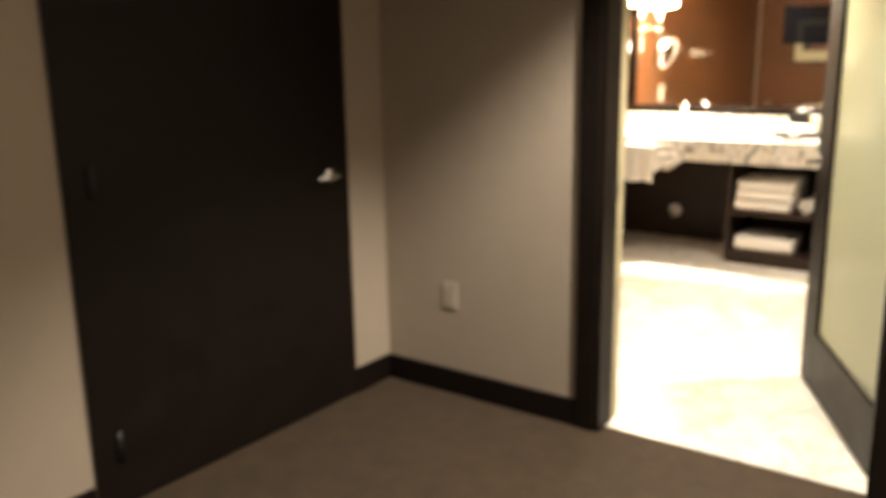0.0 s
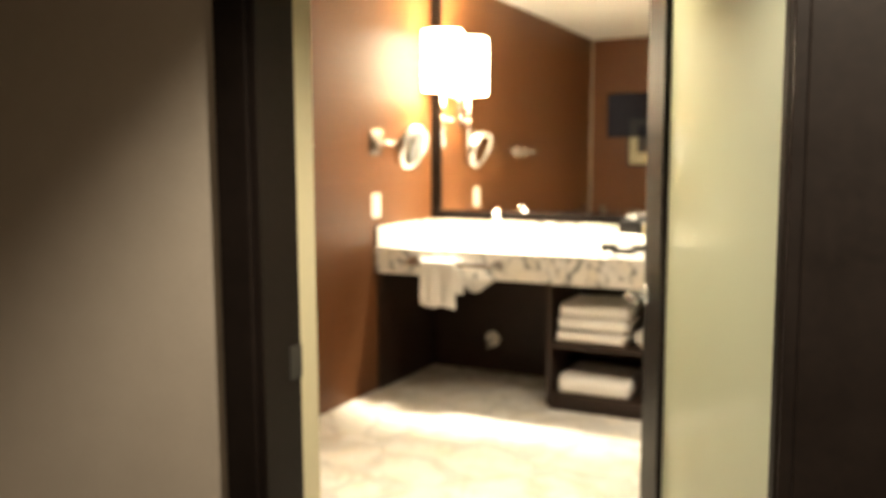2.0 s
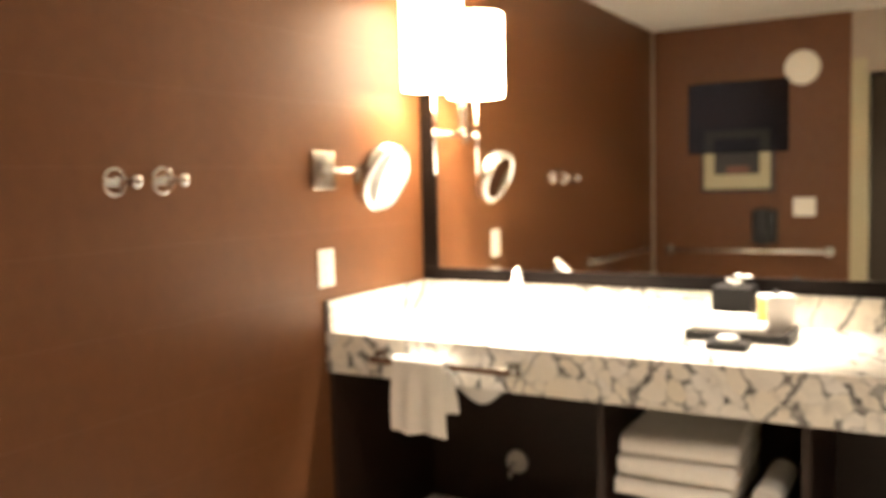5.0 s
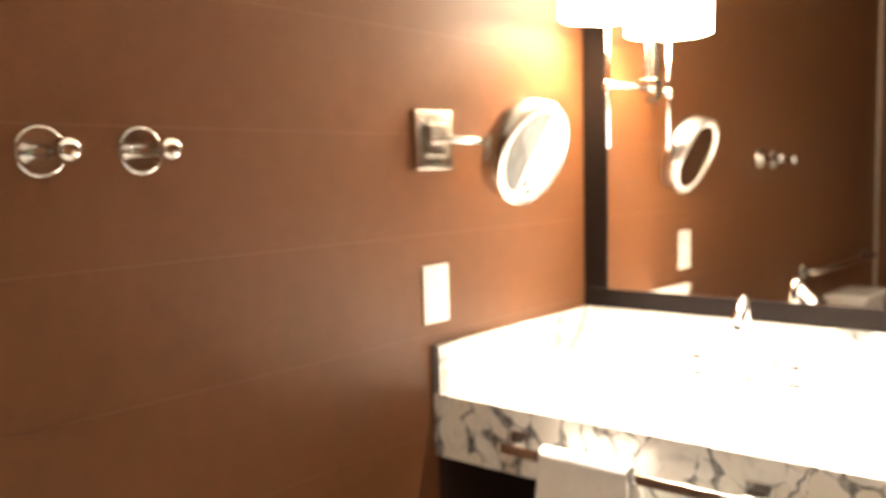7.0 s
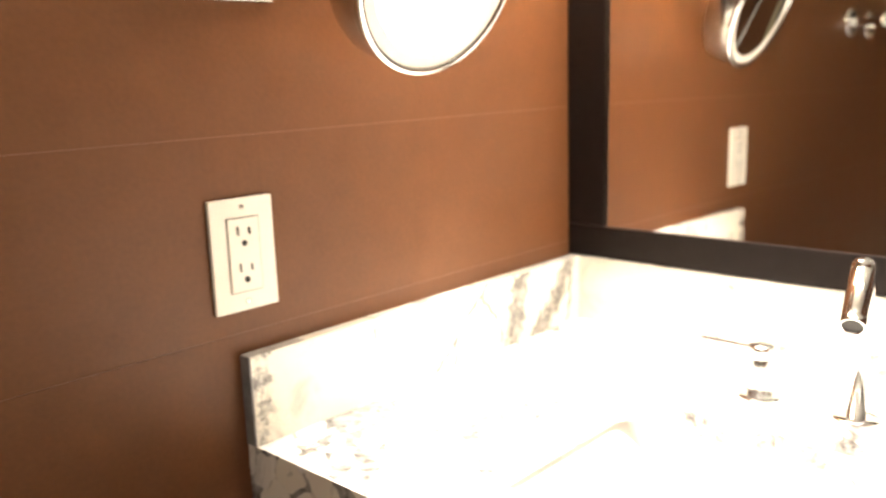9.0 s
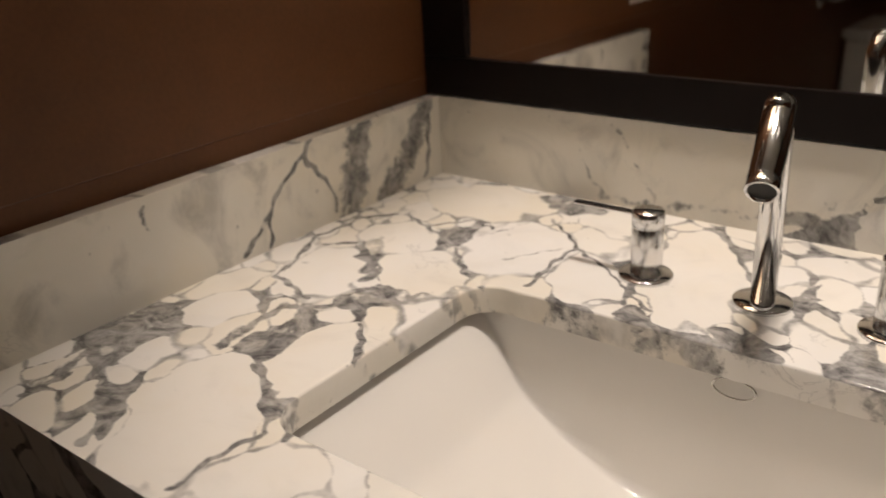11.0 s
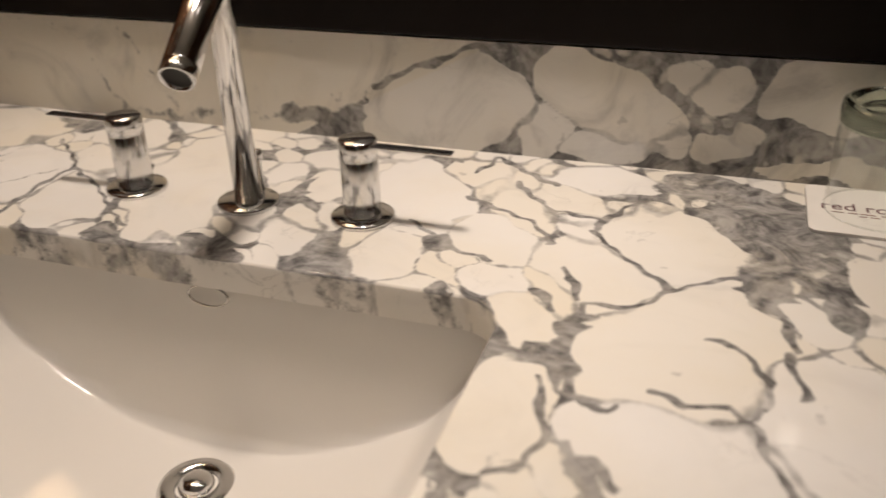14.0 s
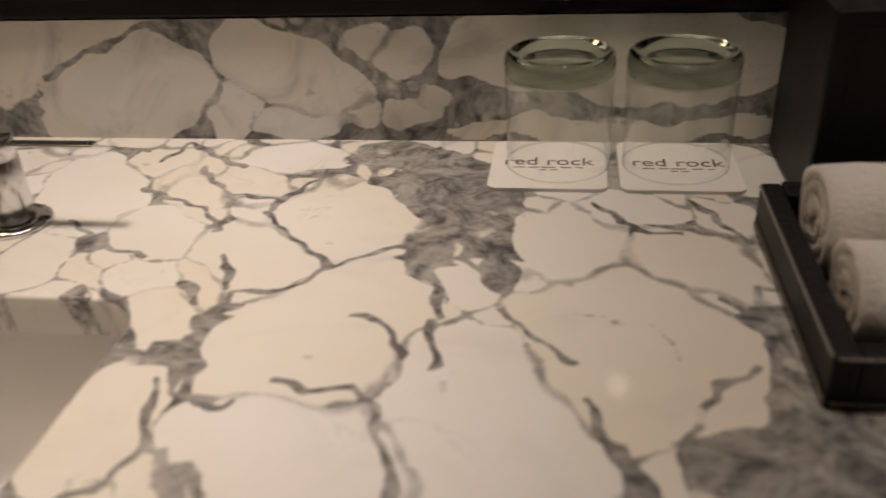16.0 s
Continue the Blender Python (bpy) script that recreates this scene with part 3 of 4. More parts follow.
TOP_VEINS_A = [(0.005, 0.197, -0.535, 0.247, -0.566, 0.302, -0.618), (0.0077, 0.151, -0.505, 0.142, -0.453, 0.177, -0.439, 0.213, -0.409, 0.216, -0.369), (0.0101, 0.154, -0.543, 0.151, -0.505), (0.012, 0.059, -0.577, 0.046, -0.528, 0.05, -0.503), (0.009, 0.067, -0.659, 0.055, -0.606, 0.059, -0.577), (0.0064, 0.112, -0.642, 0.162, -0.663, 0.189, -0.71), (0.0052, 0.078, -0.697, 0.076, -0.654), (0.0056, 0.084, -0.408, 0.117, -0.413, 0.156, -0.429), (0.0035, 0.084, -0.408, 0.039, -0.301, 0.041, -0.221), (0.008, 0.07, -0.313, 0.1, -0.285, 0.146, -0.316, 0.156, -0.347), (0.0075, 0.048, -0.217, 0.086, -0.183), (0.0033, 0.086, -0.183, 0.136, -0.2, 0.174, -0.155, 0.209, -0.168)]
TOP_VEINS_B = [(0.0038, 0.204, -0.243, 0.267, -0.296), (0.0035, 0.136, -0.2, 0.199, -0.236), (0.0033, 0.236, -0.438, 0.273, -0.479, 0.296, -0.512), (0.0033, 0.332, -0.281, 0.326, -0.243, 0.327, -0.17, 0.259, -0.106), (-0.0033, 0.212, -0.198, 0.242, -0.104), (-0.0033, 0.316, -0.176, 0.273, -0.24), (0.0033, 0.327, -0.17, 0.376, -0.195, 0.428, -0.246, 0.463, -0.268), (0.0101, 0.204, -0.041, 0.268, -0.078, 0.289, -0.042), (0.0033, 0.296, -0.704, 0.288, -0.662, 0.302, -0.618), (0.0033, 0.204, -0.524, 0.21, -0.501), (0.0261, 0.917, -0.058, 0.982, -0.085, 1.014, -0.158, 0.999, -0.214), (0.0046, 0.996, -0.223, 1.021, -0.301), (0.0033, 1.021, -0.229, 1.055, -0.264)]
TOP_VEINS_C = [(0.0033, 1.057, -0.292, 1.075, -0.321, 1.099, -0.347), (0.0037, 1.108, -0.377, 1.126, -0.415, 1.139, -0.448), (0.0065, 1.168, -0.411, 1.181, -0.44), (0.0148, 1.22, -0.384, 1.208, -0.434), (0.0059, 1.195, -0.273, 1.217, -0.302, 1.23, -0.34), (0.0033, 1.206, -0.342, 1.178, -0.365, 1.163, -0.407), (0.0037, 1.115, -0.142, 1.15, -0.186, 1.181, -0.192), (0.0049, 1.188, -0.137, 1.227, -0.197), (0.0033, 0.927, -0.252, 0.949, -0.238, 0.987, -0.215), (0.0033, 0.86, -0.169, 0.9, -0.213, 0.93, -0.248), (0.0033, 0.927, -0.252, 0.913, -0.276, 0.876, -0.286), (0.0052, 0.876, -0.286, 0.872, -0.321, 0.861, -0.359, 0.834, -0.364)]
TOP_VEINS_D = [(0.0033, 0.861, -0.359, 0.88, -0.39, 0.911, -0.399, 0.915, -0.391), (0.0033, 0.863, -0.381, 0.879, -0.428, 0.87, -0.463, 0.855, -0.476), (0.0033, 0.93, -0.374, 0.953, -0.385, 0.978, -0.38, 0.993, -0.389), (0.0033, 0.993, -0.389, 1.008, -0.424, 1.015, -0.462), (0.0033, 0.995, -0.383, 1.002, -0.345, 0.982, -0.311, 0.964, -0.31), (0.0033, 1.015, -0.308, 1.021, -0.355), (0.0033, 0.835, -0.275, 0.858, -0.302), (0.0033, 0.848, -0.242, 0.87, -0.28), (0.0059, 0.894, -0.448, 0.907, -0.443, 0.922, -0.465), (-0.0033, 1.107, -0.294, 1.154, -0.308, 1.163, -0.341), (0.0041, 0.705, -0.189, 0.755, -0.232, 0.789, -0.238), (0.0033, 0.739, -0.134, 0.805, -0.162, 0.833, -0.2)]
TOP_VEINS_E = [(0.004, 0.776, -0.085, 0.822, -0.14, 0.864, -0.148, 0.898, -0.09), (0.0043, 0.729, -0.075, 0.74, -0.034, 0.813, -0.083), (0.0046, 0.643, -0.038, 0.707, -0.049)]
TOP_VEINS = TOP_VEINS_A + TOP_VEINS_B + TOP_VEINS_C + TOP_VEINS_D + TOP_VEINS_E


def wavering(px, py, size):
    """Points shifted a little to and fro, so that drawn outlines come out uneven."""
    qx = px + size * (np.sin(31 * py + 1.3 + 2 * np.sin(17 * px)) + 0.6 * np.sin(83 * py + 47 * px) + 0.4 * np.sin(171 * px - 95 * py))
    qy = py + size * (np.sin(29 * px + 0.4 + 2 * np.sin(19 * py)) + 0.6 * np.sin(77 * px - 53 * py) + 0.4 * np.sin(163 * py + 101 * px))
    return qx, qy


def outside(qx, qy, stone, square=2.5):
    """About how far each point lies outside an oval stone, in metres; below 0 inside it."""
    x, y, a, b, turn = stone
    c, s = math.cos(radians(turn)), math.sin(radians(turn))
    u, v = np.abs((qx - x) * c + (qy - y) * s) / a, np.abs((qy - y) * c - (qx - x) * s) / b
    n = (u ** square + v ** square) ** (1 / square)
    way = np.hypot(u * a, v * b)
    return np.where(n > 1e-4, way * (1 - 1 / np.maximum(n, 1e-4)), -b)


def stone_field(px, py, stones, patches, seed, size=0.0045, swell=0.0025, gap=0.0045, firm=0):
    """For points on a slab: the way to the next joint between stones, how grey the point is, and the tone of its stone.
    firm: how many of the first stones the grey patches leave free."""
    qx, qy = wavering(px, py, size)
    rnd = random.Random(seed)
    s1, s2, tone = np.full(px.shape, 9.0), np.full(px.shape, 9.0), np.zeros(px.shape)
    held = np.full(px.shape, 9.0)
    for k, stone in enumerate(stones):
        s, t = outside(qx, qy, stone) - swell, rnd.random()
        if k < firm:
            held = np.minimum(held, s)
        near = s < s1
        s2 = np.where(near, s1, np.minimum(s2, s))
        tone = np.where(near, t, tone)
        s1 = np.where(near, s, s1)
    dark = np.clip(0.5 + (s1 - gap) / 0.007, 0, 1.1)
    free = np.clip(0.5 + (held + 0.004) / 0.006, 0, 1.2)
    for patch in patches:
        dark = np.maximum(dark, np.minimum(free, np.clip(0.5 - (outside(qx, qy, patch, 2.0) - 0.004) / 0.008, 0, 1.2)))
    return (s2 - s1) * 0.5, dark, tone


def vein_field(px, py, lines):
    """How deep each point lies in one of the veins: 1.25 on its line, 0.5 at its half-width."""
    qx = px + 0.0022 * np.sin(61 * py + 1.3) + 0.002 * np.sin(183 * py + 147 * px)
    qy = py + 0.0022 * np.sin(57 * px + 0.4) + 0.002 * np.sin(177 * px - 153 * py)
    out = np.zeros(px.shape)
    for line in lines:
        w, pts = line[0], list(zip(line[1::2], line[2::2]))
        for (ax, ay), (bx, by) in zip(pts, pts[1:]):
            k = np.clip(((qx - ax) * (bx - ax) + (qy - ay) * (by - ay)) / ((bx - ax) ** 2 + (by - ay) ** 2), 0, 1)
            d = np.hypot(qx - ax - k * (bx - ax), qy - ay - k * (by - ay))
            out = np.maximum(out, 1.2 - 0.95 * d / max(w, 0.004) if w > 0 else 0.60 + 0.35 * d / w)
    return np.clip(out, 0, 1.25)


def stray_veins(u0, u1, v0, v1, count, seed):
    """Slanting veins at random for the stretches of marble far from the basin."""
    rnd = random.Random(seed)
    out = []
    for k in range(count):
        u, v = rnd.uniform(u0, u1), v0
        line, w = [rnd.choice((0.002, 0.003, 0.006, 0.012)), u, v], (v1 - v0) / 3
        for i in range(3):
            u, v = u + rnd.uniform(-0.2, 1.1) * w, v + w
            line += [u, v]
        out.append(tuple(line))
    return out


def scatter(x0, x1, y0, y1, taken, seed, reach, sizes, lean=-60, spread=25):
    """Further oval stones at random where none is set."""
    rnd = random.Random(seed)
    made = []
    for k in range(5000):
        x, y, r = rnd.uniform(x0, x1), rnd.uniform(y0, y1), rnd.choice(sizes)
        if all(math.hypot(x - p[0], y - p[1]) > (r + math.sqrt(p[2] * p[3])) * reach for p in taken + made):
            f = rnd.uniform(1.05, 1.6)
            made.append((x, y, r * f, r / f, rnd.gauss(lean, spread)))
    return made


def veined(name, verts, faces, edge, dark, tone, mat, parent, label=""):
    me = bpy.data.meshes.new(name)
    me.from_pydata(verts, [], faces)
    for key, values in (("joint", edge), ("grey", dark), ("tone", tone)):
        me.attributes.new(key, "FLOAT", "POINT").data.foreach_set("value", np.asarray(values, dtype=np.float32))
    me.materials.append(mat)
    me.update()
    ob = new(name, me)
    ob.parent = parent
    return ob


def hole_distance(x, y):
    r = 0.035
    cx, cy, hx, hy = (BX0 + BX1) / 2, (BY0 + BY1) / 2, (BX1 - BX0) / 2 - r, (BY1 - BY0) / 2 - r
    ax, ay = abs(x - cx) - hx, abs(y - cy) - hy
    return math.hypot(max(ax, 0), max(ay, 0)) + min(max(ax, ay), 0) - r


def worktop():
    """The slab's top and the cut edge of the basin opening, close-meshed to carry the stone pattern."""
    xs, ys = np.concatenate([np.linspace(0, 1.4, 637)[:-1], np.linspace(1.4, RIGHT, 160)]), np.linspace(FRONT, 0, 327)
    nx, ny = len(xs) - 1, len(ys) - 1
    rim = 0.0025
    index, verts, faces = {}, [], []
    inside = [[hole_distance(x, y) < rim for x in xs] for y in ys]
    for j in range(ny):
        for i in range(nx):
            q = ((i, j), (i + 1, j), (i + 1, j + 1), (i, j + 1))
            if any(inside[b][a] for a, b in q):
                continue
            for a, b in q:
                if (a, b) not in index:
                    index[a, b] = len(verts)
                    verts.append([float(xs[a]), float(ys[b]), H])
            faces.append([index[k] for k in q])
    count = {}
    for f in faces:
        for a, b in zip(f, f[1:] + f[:1]):
            count[a, b] = count.get((a, b), 0) + 1
    border = [(a, b) for a, b in count if (b, a) not in count]
    around = [(a, b) for a, b in border if hole_distance(verts[a][0], verts[a][1]) < 0.03 and hole_distance(verts[b][0], verts[b][1]) < 0.03]
    ring = {a for e in around for a in e}
    down = {}
    for a in ring:
        x, y, z = verts[a]
        for _ in range(3):
            h = 1e-4
            d = hole_distance(x, y)
            gx, gy = (hole_distance(x + h, y) - d) / h, (hole_distance(x, y + h) - d) / h
            x, y = x - gx * (d - rim), y - gy * (d - rim)
        verts[a] = [x, y, H]
        ids = []
        for dd, z in ((0.0007, H - 0.0007), (0.0, H - rim), (0.0, H - 0.016), (0.0, H - 0.03)):
            ids.append(len(verts))
            verts.append([x - gx * (rim - dd), y - gy * (rim - dd), z])
        down[a] = [a] + ids
    for a, b in around:
        for k in range(4):
            faces.append([down[b][k], down[a][k], down[a][k + 1], down[b][k + 1]])
    v = np.array(verts)
    px, py = v[:, 0] + 0.3 * (v[:, 2] - H), v[:, 1] + 0.25 * (v[:, 2] - H)
    more = scatter(0, RIGHT, FRONT - 0.03, 0, STONES + PATCHES, 5, 0.84, (0.009, 0.012, 0.018, 0.03, 0.045, 0.06))
    edge, dark, tone = stone_field(px, py, STONES + more, PATCHES, 1, firm=len(STONES))
    dark = np.maximum(dark, vein_field(px, py, TOP_VEINS)) * np.where(v[:, 2] < H - 0.001, 0.5, 1.0)
    ob = veined("slab", verts, faces, edge, dark, tone, M_MARBLE, top)
    for f in ob.data.polygons:
        f.use_smooth = len(set(round(verts[k][2], 4) for k in f.vertices)) > 1
    return ob


def plate(name, u0, u1, v0, v1, place, veins, stony=None):
    """A thin upright marble face with few veins; place turns (u, v) into a point."""
    step = 0.0028
    nu, nv = int((u1 - u0) / step), max(2, int((v1 - v0) / step))
    us, vs = np.meshgrid(np.linspace(u0, u1, nu + 1), np.linspace(v0, v1, nv + 1))
    us, vs = us.ravel(), vs.ravel()
    verts = [place(a, b) for a, b in zip(us.tolist(), vs.tolist())]
    w = nu + 1
    faces = [[j * w + i, j * w + i + 1, (j + 1) * w + i + 1, (j + 1) * w + i] for j in range(nv) for i in range(nu)]
    # tone 0.9: the lesser light on upright faces, put into a creamier colour
    edge, dark, tone = np.full(us.shape, 1.0), vein_field(us, vs, veins), np.full(us.shape, 0.9)
    if stony:
        s0, s1, stones, patches, slant = stony
        shifted = us - slant * (vs - v0)
        joints, grey, tones = stone_field(us, vs, stones, patches, 3, 0.0055, 0.004, 0.0035)
        inside = (shifted > s0) & (shifted < s1)
        edge, dark, tone = np.where(inside, joints, 1.0), np.maximum(dark, np.where(inside, grey, 0.0)), np.where(inside, tones, tone)
    return veined(name, verts, faces, edge, dark, tone, M_MARBLE_UPRIGHT, top)


worktop()
ZB, ZT = H - 0.15, H + 0.115
apron_stones = scatter(-0.03, RIGHT, ZB - 0.03, H + 0.03, [], 21, 0.97, (0.018, 0.026, 0.036, 0.05, 0.07), -60, 18)
plate("apron", 0.0, RIGHT, ZB, H, lambda a, b: (a, FRONT, b), stray_veins(-0.05, RIGHT, ZB, H, 8, 11), (-1.0, RIGHT + 1, apron_stones, [], 0.0))
part("apron_back", box((0.0, FRONT + 0.0005, ZB), (RIGHT, FRONT + 0.025, H - 0.0305)), M_MARBLE_SIDE, top)
part("slab_underside", box((0.0, FRONT + 0.026, H - 0.034), (BX0 - 0.02, -0.001, H - 0.031)), M_MARBLE_SIDE, top)
plate("back_splash", 0.02, RIGHT, H, ZT, lambda a, b: (a, -0.02, b), BACK_VEINS + stray_veins(1.3, RIGHT, H, ZT, 12, 12), (0.505, 1.3, BACK_STONES, [], 2.0))
part("splash_core", box((0.02, -0.0195, H), (RIGHT, 0.0, ZT), 0.0008), M_MARBLE_SIDE, top)
plate("side_splash", FRONT, -0.02, H, ZT, lambda a, b: (0.02, a, b), [(v[0] * 1.4 if v[0] > 0.01 else v[0], *v[1:]) for v in SIDE_VEINS])
part("splash_core", box((0.0, FRONT, H), (0.0195, 0.0, ZT), 0.0008), M_MARBLE_SIDE, top)

part("splash_end", box((0.0005, FRONT - 0.0022, H + 0.0005), (0.0195, FRONT - 0.0002, ZT - 0.001), 0.0006), M_GREYSTONE, top, "grey end of the side splash")


def basin_depth(x, y):
    return 0.158 - 1.66 * (x - 0.552) ** 2


def basin(outer_side):
    """A trough-shaped bowl: steep back, sloping ends, floor that dips to the middle; with its outer underside."""
    bm = bmesh.new()
    nx, ny = 110, 64
    x0, x1, y0, y1 = BX0 - 0.010, BX1 + 0.010, BY0 - 0.010, BY1 + 0.010

    def soft(a, b, k=0.012):
        h = max(k - abs(a - b), 0) / k
        return min(a, b) - h * h * k * 0.25

    def sheet(extra, out):
        rows = []
        for j in range(ny + 1):
            row = []
            for i in range(nx + 1):
                sx, sy = 0.5 - 0.5 * math.cos(math.pi * i / nx), 0.5 - 0.5 * math.cos(math.pi * j / ny)
                x, y = x0 - out + (x1 - x0 + 2 * out) * sx, y0 - out + (y1 - y0 + 2 * out) * sy
                ex, eb, ef = min(x - x0 + out, x1 + out - x), y1 + out - y, y - y0 + out
                d = soft(basin_depth(x, y), ex * 1.25, 0.005)
                d = soft(soft(d, eb * 6.0, 0.018), ef * 1.8, 0.03)
                row.append(bm.verts.new((x, y, H - 0.0305 - max(d, 0) - extra * (1 + 5.6 * math.exp(-((x - 0.53) / 0.085) ** 2 - ((y + 0.49) / 0.085) ** 2)))))
            rows.append(row)
        for a, b in zip(rows, rows[1:]):
            for k in range(nx):
                bm.faces.new((a[k], a[k + 1], b[k + 1], b[k]))

    sheet(0.012 if outer_side else 0.0, 0.012 if outer_side else 0.0)
    return bm


sink = thing("basin", pose(0, 0, 0), "undermounted white ceramic basin with curved floor", "sink")
part("bowl", basin(False), M_CERAMIC, sink, "", True)
part("underside", basin(True), M_CERAMIC, sink, "", True)
DX, DY = 0.567, -0.368
DZ = H - 0.0305 - basin_depth(DX, DY)
OV = pose(0.559, BY1 + 0.0032, 0.8045, 81)
part("overflow_ring", lathe([(0.0185, -0.001), (0.0186, 0.0006), (0.0205, 0.0006), (0.0206, -0.001)], 48, OV @ Matrix.Diagonal((1, 0.46, 1, 1))), M_NICKEL, sink, "oval nickel overflow ring", True)
DP = pose(DX, DY, DZ + 0.001)
flange = part("drain_flange", lathe([(0.0175, -0.002), (0.019, 0.003), (0.031, 0.0035), (0.0335, 0.0)], 40, DP), M_CHROME, sink, "round chrome drain flange", True)
part("drain_plug", lathe([(0, 0.010), (0.008, 0.0095), (0.013, 0.007), (0.0155, 0.003), (0.016, -0.004)], 40, DP), M_CHROME, flange, "domed chrome plug", True)

# ---- tap set ----
TY = -0.197


def knob_handle(x, m=None):
    k = thing("tap_handle", pose(x, TY, H), "chrome cylinder tap handle with a slim lever", "tap", "basin taps")
    part("base_ring", lathe([(0, 0), (0.0285, 0), (0.0285, 0.0032), (0.0275, 0.0042), (0.016, 0.0042)], 36), M_CHROME, k, "", True)
    part("body", lathe([(0.0155, 0.005), (0.0165, 0.006), (0.0165, 0.055), (0.0158, 0.0565), (0.0158, 0.058), (0.0168, 0.0585), (0.0168, 0.073), (0.0155, 0.0745), (0, 0.0745)], 36), M_SATIN, k, "", True)
    return k


kl = knob_handle(0.425)
kr = knob_handle(0.662)
part("lever", box((-0.085, -0.005, 0.0675), (-0.014, 0.005, 0.0700), 0.001), M_SATIN, kl)
part("lever", box((0.014, -0.005, 0.0675), (0.085, 0.005, 0.0700), 0.001), M_SATIN, kr)
spout = thing("basin_spout", pose(0.547, TY, H), "tall chrome hooked basin spout", "tap", "basin taps")
part("base_ring", lathe([(0, 0), (0.0285, 0), (0.0285, 0.0032), (0.0275, 0.0042), (0.011, 0.0042)], 36), M_CHROME, spout, "", True)
pts = [(0, 0, 0.004), (0, 0, 0.180)]
for k in range(1, 9):
    a = radians(120 * k / 8)
    pts.append((0.004 * (1 - math.cos(a)) / 2, -0.019 * (1 - math.cos(a)), 0.180 + 0.019 * math.sin(a)))
part("neck", tube(pts, 0.0118, 24), M_CHROME, spout, "", True)
d0 = Vector(pts[-4])
tip = Vector((0.018, -0.098, 0.147))
down = (tip - d0).normalized()
NZ = Matrix.Translation(d0) @ down.to_track_quat("Z", "Y").to_matrix().to_4x4()
NL = (tip - d0).length
nozzle = part("nozzle", lathe([(0, -0.012), (0.007, -0.0105), (0.0118, -0.006), (0.0138, 0.0), (0.0142, 0.006), (0.0142, NL - 0.0125), (0.0137, NL - 0.012), (0.0142, NL - 0.0115), (0.0142, NL - 0.001), (0.0135, NL), (0.0118, NL), (0.0115, NL - 0.004)], 36, NZ), M_CHROME, spout, "", True)
part("aerator", lathe([(0, NL - 0.0035), (0.0116, NL - 0.0035), (0.0116, NL - 0.0045), (0, NL - 0.0045)], 24, NZ), M_SLOT, nozzle, "dark open end of the nozzle")
part("lift_rod", lathe([(0, 0.0), (0.0025, 0.0), (0.0025, 0.030), (0.0042, 0.031), (0.0042, 0.040), (0, 0.041)], 16, pose(0.004, 0.0195, 0.005)), M_CHROME, spout, "", True)

# ---- wall mirror with a screen behind the glass ----
mirror = thing("vanity_mirror", pose(0, 0, 0), "large wall mirror in a black-brown wooden frame", "mirror")
MZ0, MZ1 = H + 0.1175, CEIL - 0.002
FW = 0.055
LEAN = pose(0, -0.016, MZ0, -0.4)
part("glass_panel", box((0.02, -0.004, 0.02), (RIGHT - 0.02, 0.0, MZ1 - MZ0 - 0.02)), M_MIRROR, mirror, "silvered mirror glass", False, LEAN)
for a, b in (((0.001, -0.026, MZ0), (RIGHT - 0.001, -0.002, MZ0 + FW)), ((0.001, -0.026, MZ1 - 0.02), (RIGHT - 0.001, -0.002, MZ1)),
             ((0.001, -0.026, MZ0 + FW), (0.075, -0.002, MZ1 - 0.02)), ((RIGHT - 0.075, -0.026, MZ0 + FW), (RIGHT - 0.001, -0.002, MZ1 - 0.02))):
    part("frame_bar", box(a, b, 0.003), M_FRAME, mirror)
part("screen", box((1.155, -0.0055, 1.462 - MZ0), (1.50, -0.0041, 1.715 - MZ0)), M_SCREEN, mirror, "black television screen set in the mirror", False, LEAN)

# ---- shelf unit under the worktop ----
CX0, CX1, CY0, CY1, CZ1 = 1.03, 1.66, -0.665, -0.06, H - 0.152
unit = thing("towel_shelf", pose(0, 0, 0), "dark wooden open towel shelf under the worktop", "shelf")
part("side_panel", box((CX0, CY0, 0.03), (CX0 + 0.025, CY1, CZ1), 0.002), M_ESPRESSO, unit)
part("side_panel", box((CX1 - 0.025, CY0, 0.03), (CX1, CY1, CZ1), 0.002), M_ESPRESSO, unit)
part("shelf_board", box((CX0 + 0.025, CY0 + 0.01, 0.345), (CX1 - 0.025, CY1, 0.37), 0.002), M_ESPRESSO, unit)
part("bottom_board", box((CX0 + 0.025, CY0 + 0.01, 0.05), (CX1 - 0.025, CY1, 0.09), 0.002), M_ESPRESSO, unit)
part("plinth", box((CX0 + 0.01, CY0 + 0.03, 0), (CX1 - 0.01, CY1, 0.05)), M_ESPRESSO, unit)
part("back_panel", box((CX0 + 0.025, CY1, 0.05), (CX1 - 0.025, CY1 + 0.02, CZ1)), M_ESPRESSO, unit)
structure("under_counter_wall", box((0.0, -0.03, 0.0), (RIGHT, -0.001, H - 0.135)), M_ESPRESSO, "dark panelling under the vanity", "wall panel")


structure("under_counter_side", box((0.0005, -0.706, 0.0), (0.018, -0.0305, H - 0.151)), M_ESPRESSO, "dark side panel under the vanity", "wall panel")


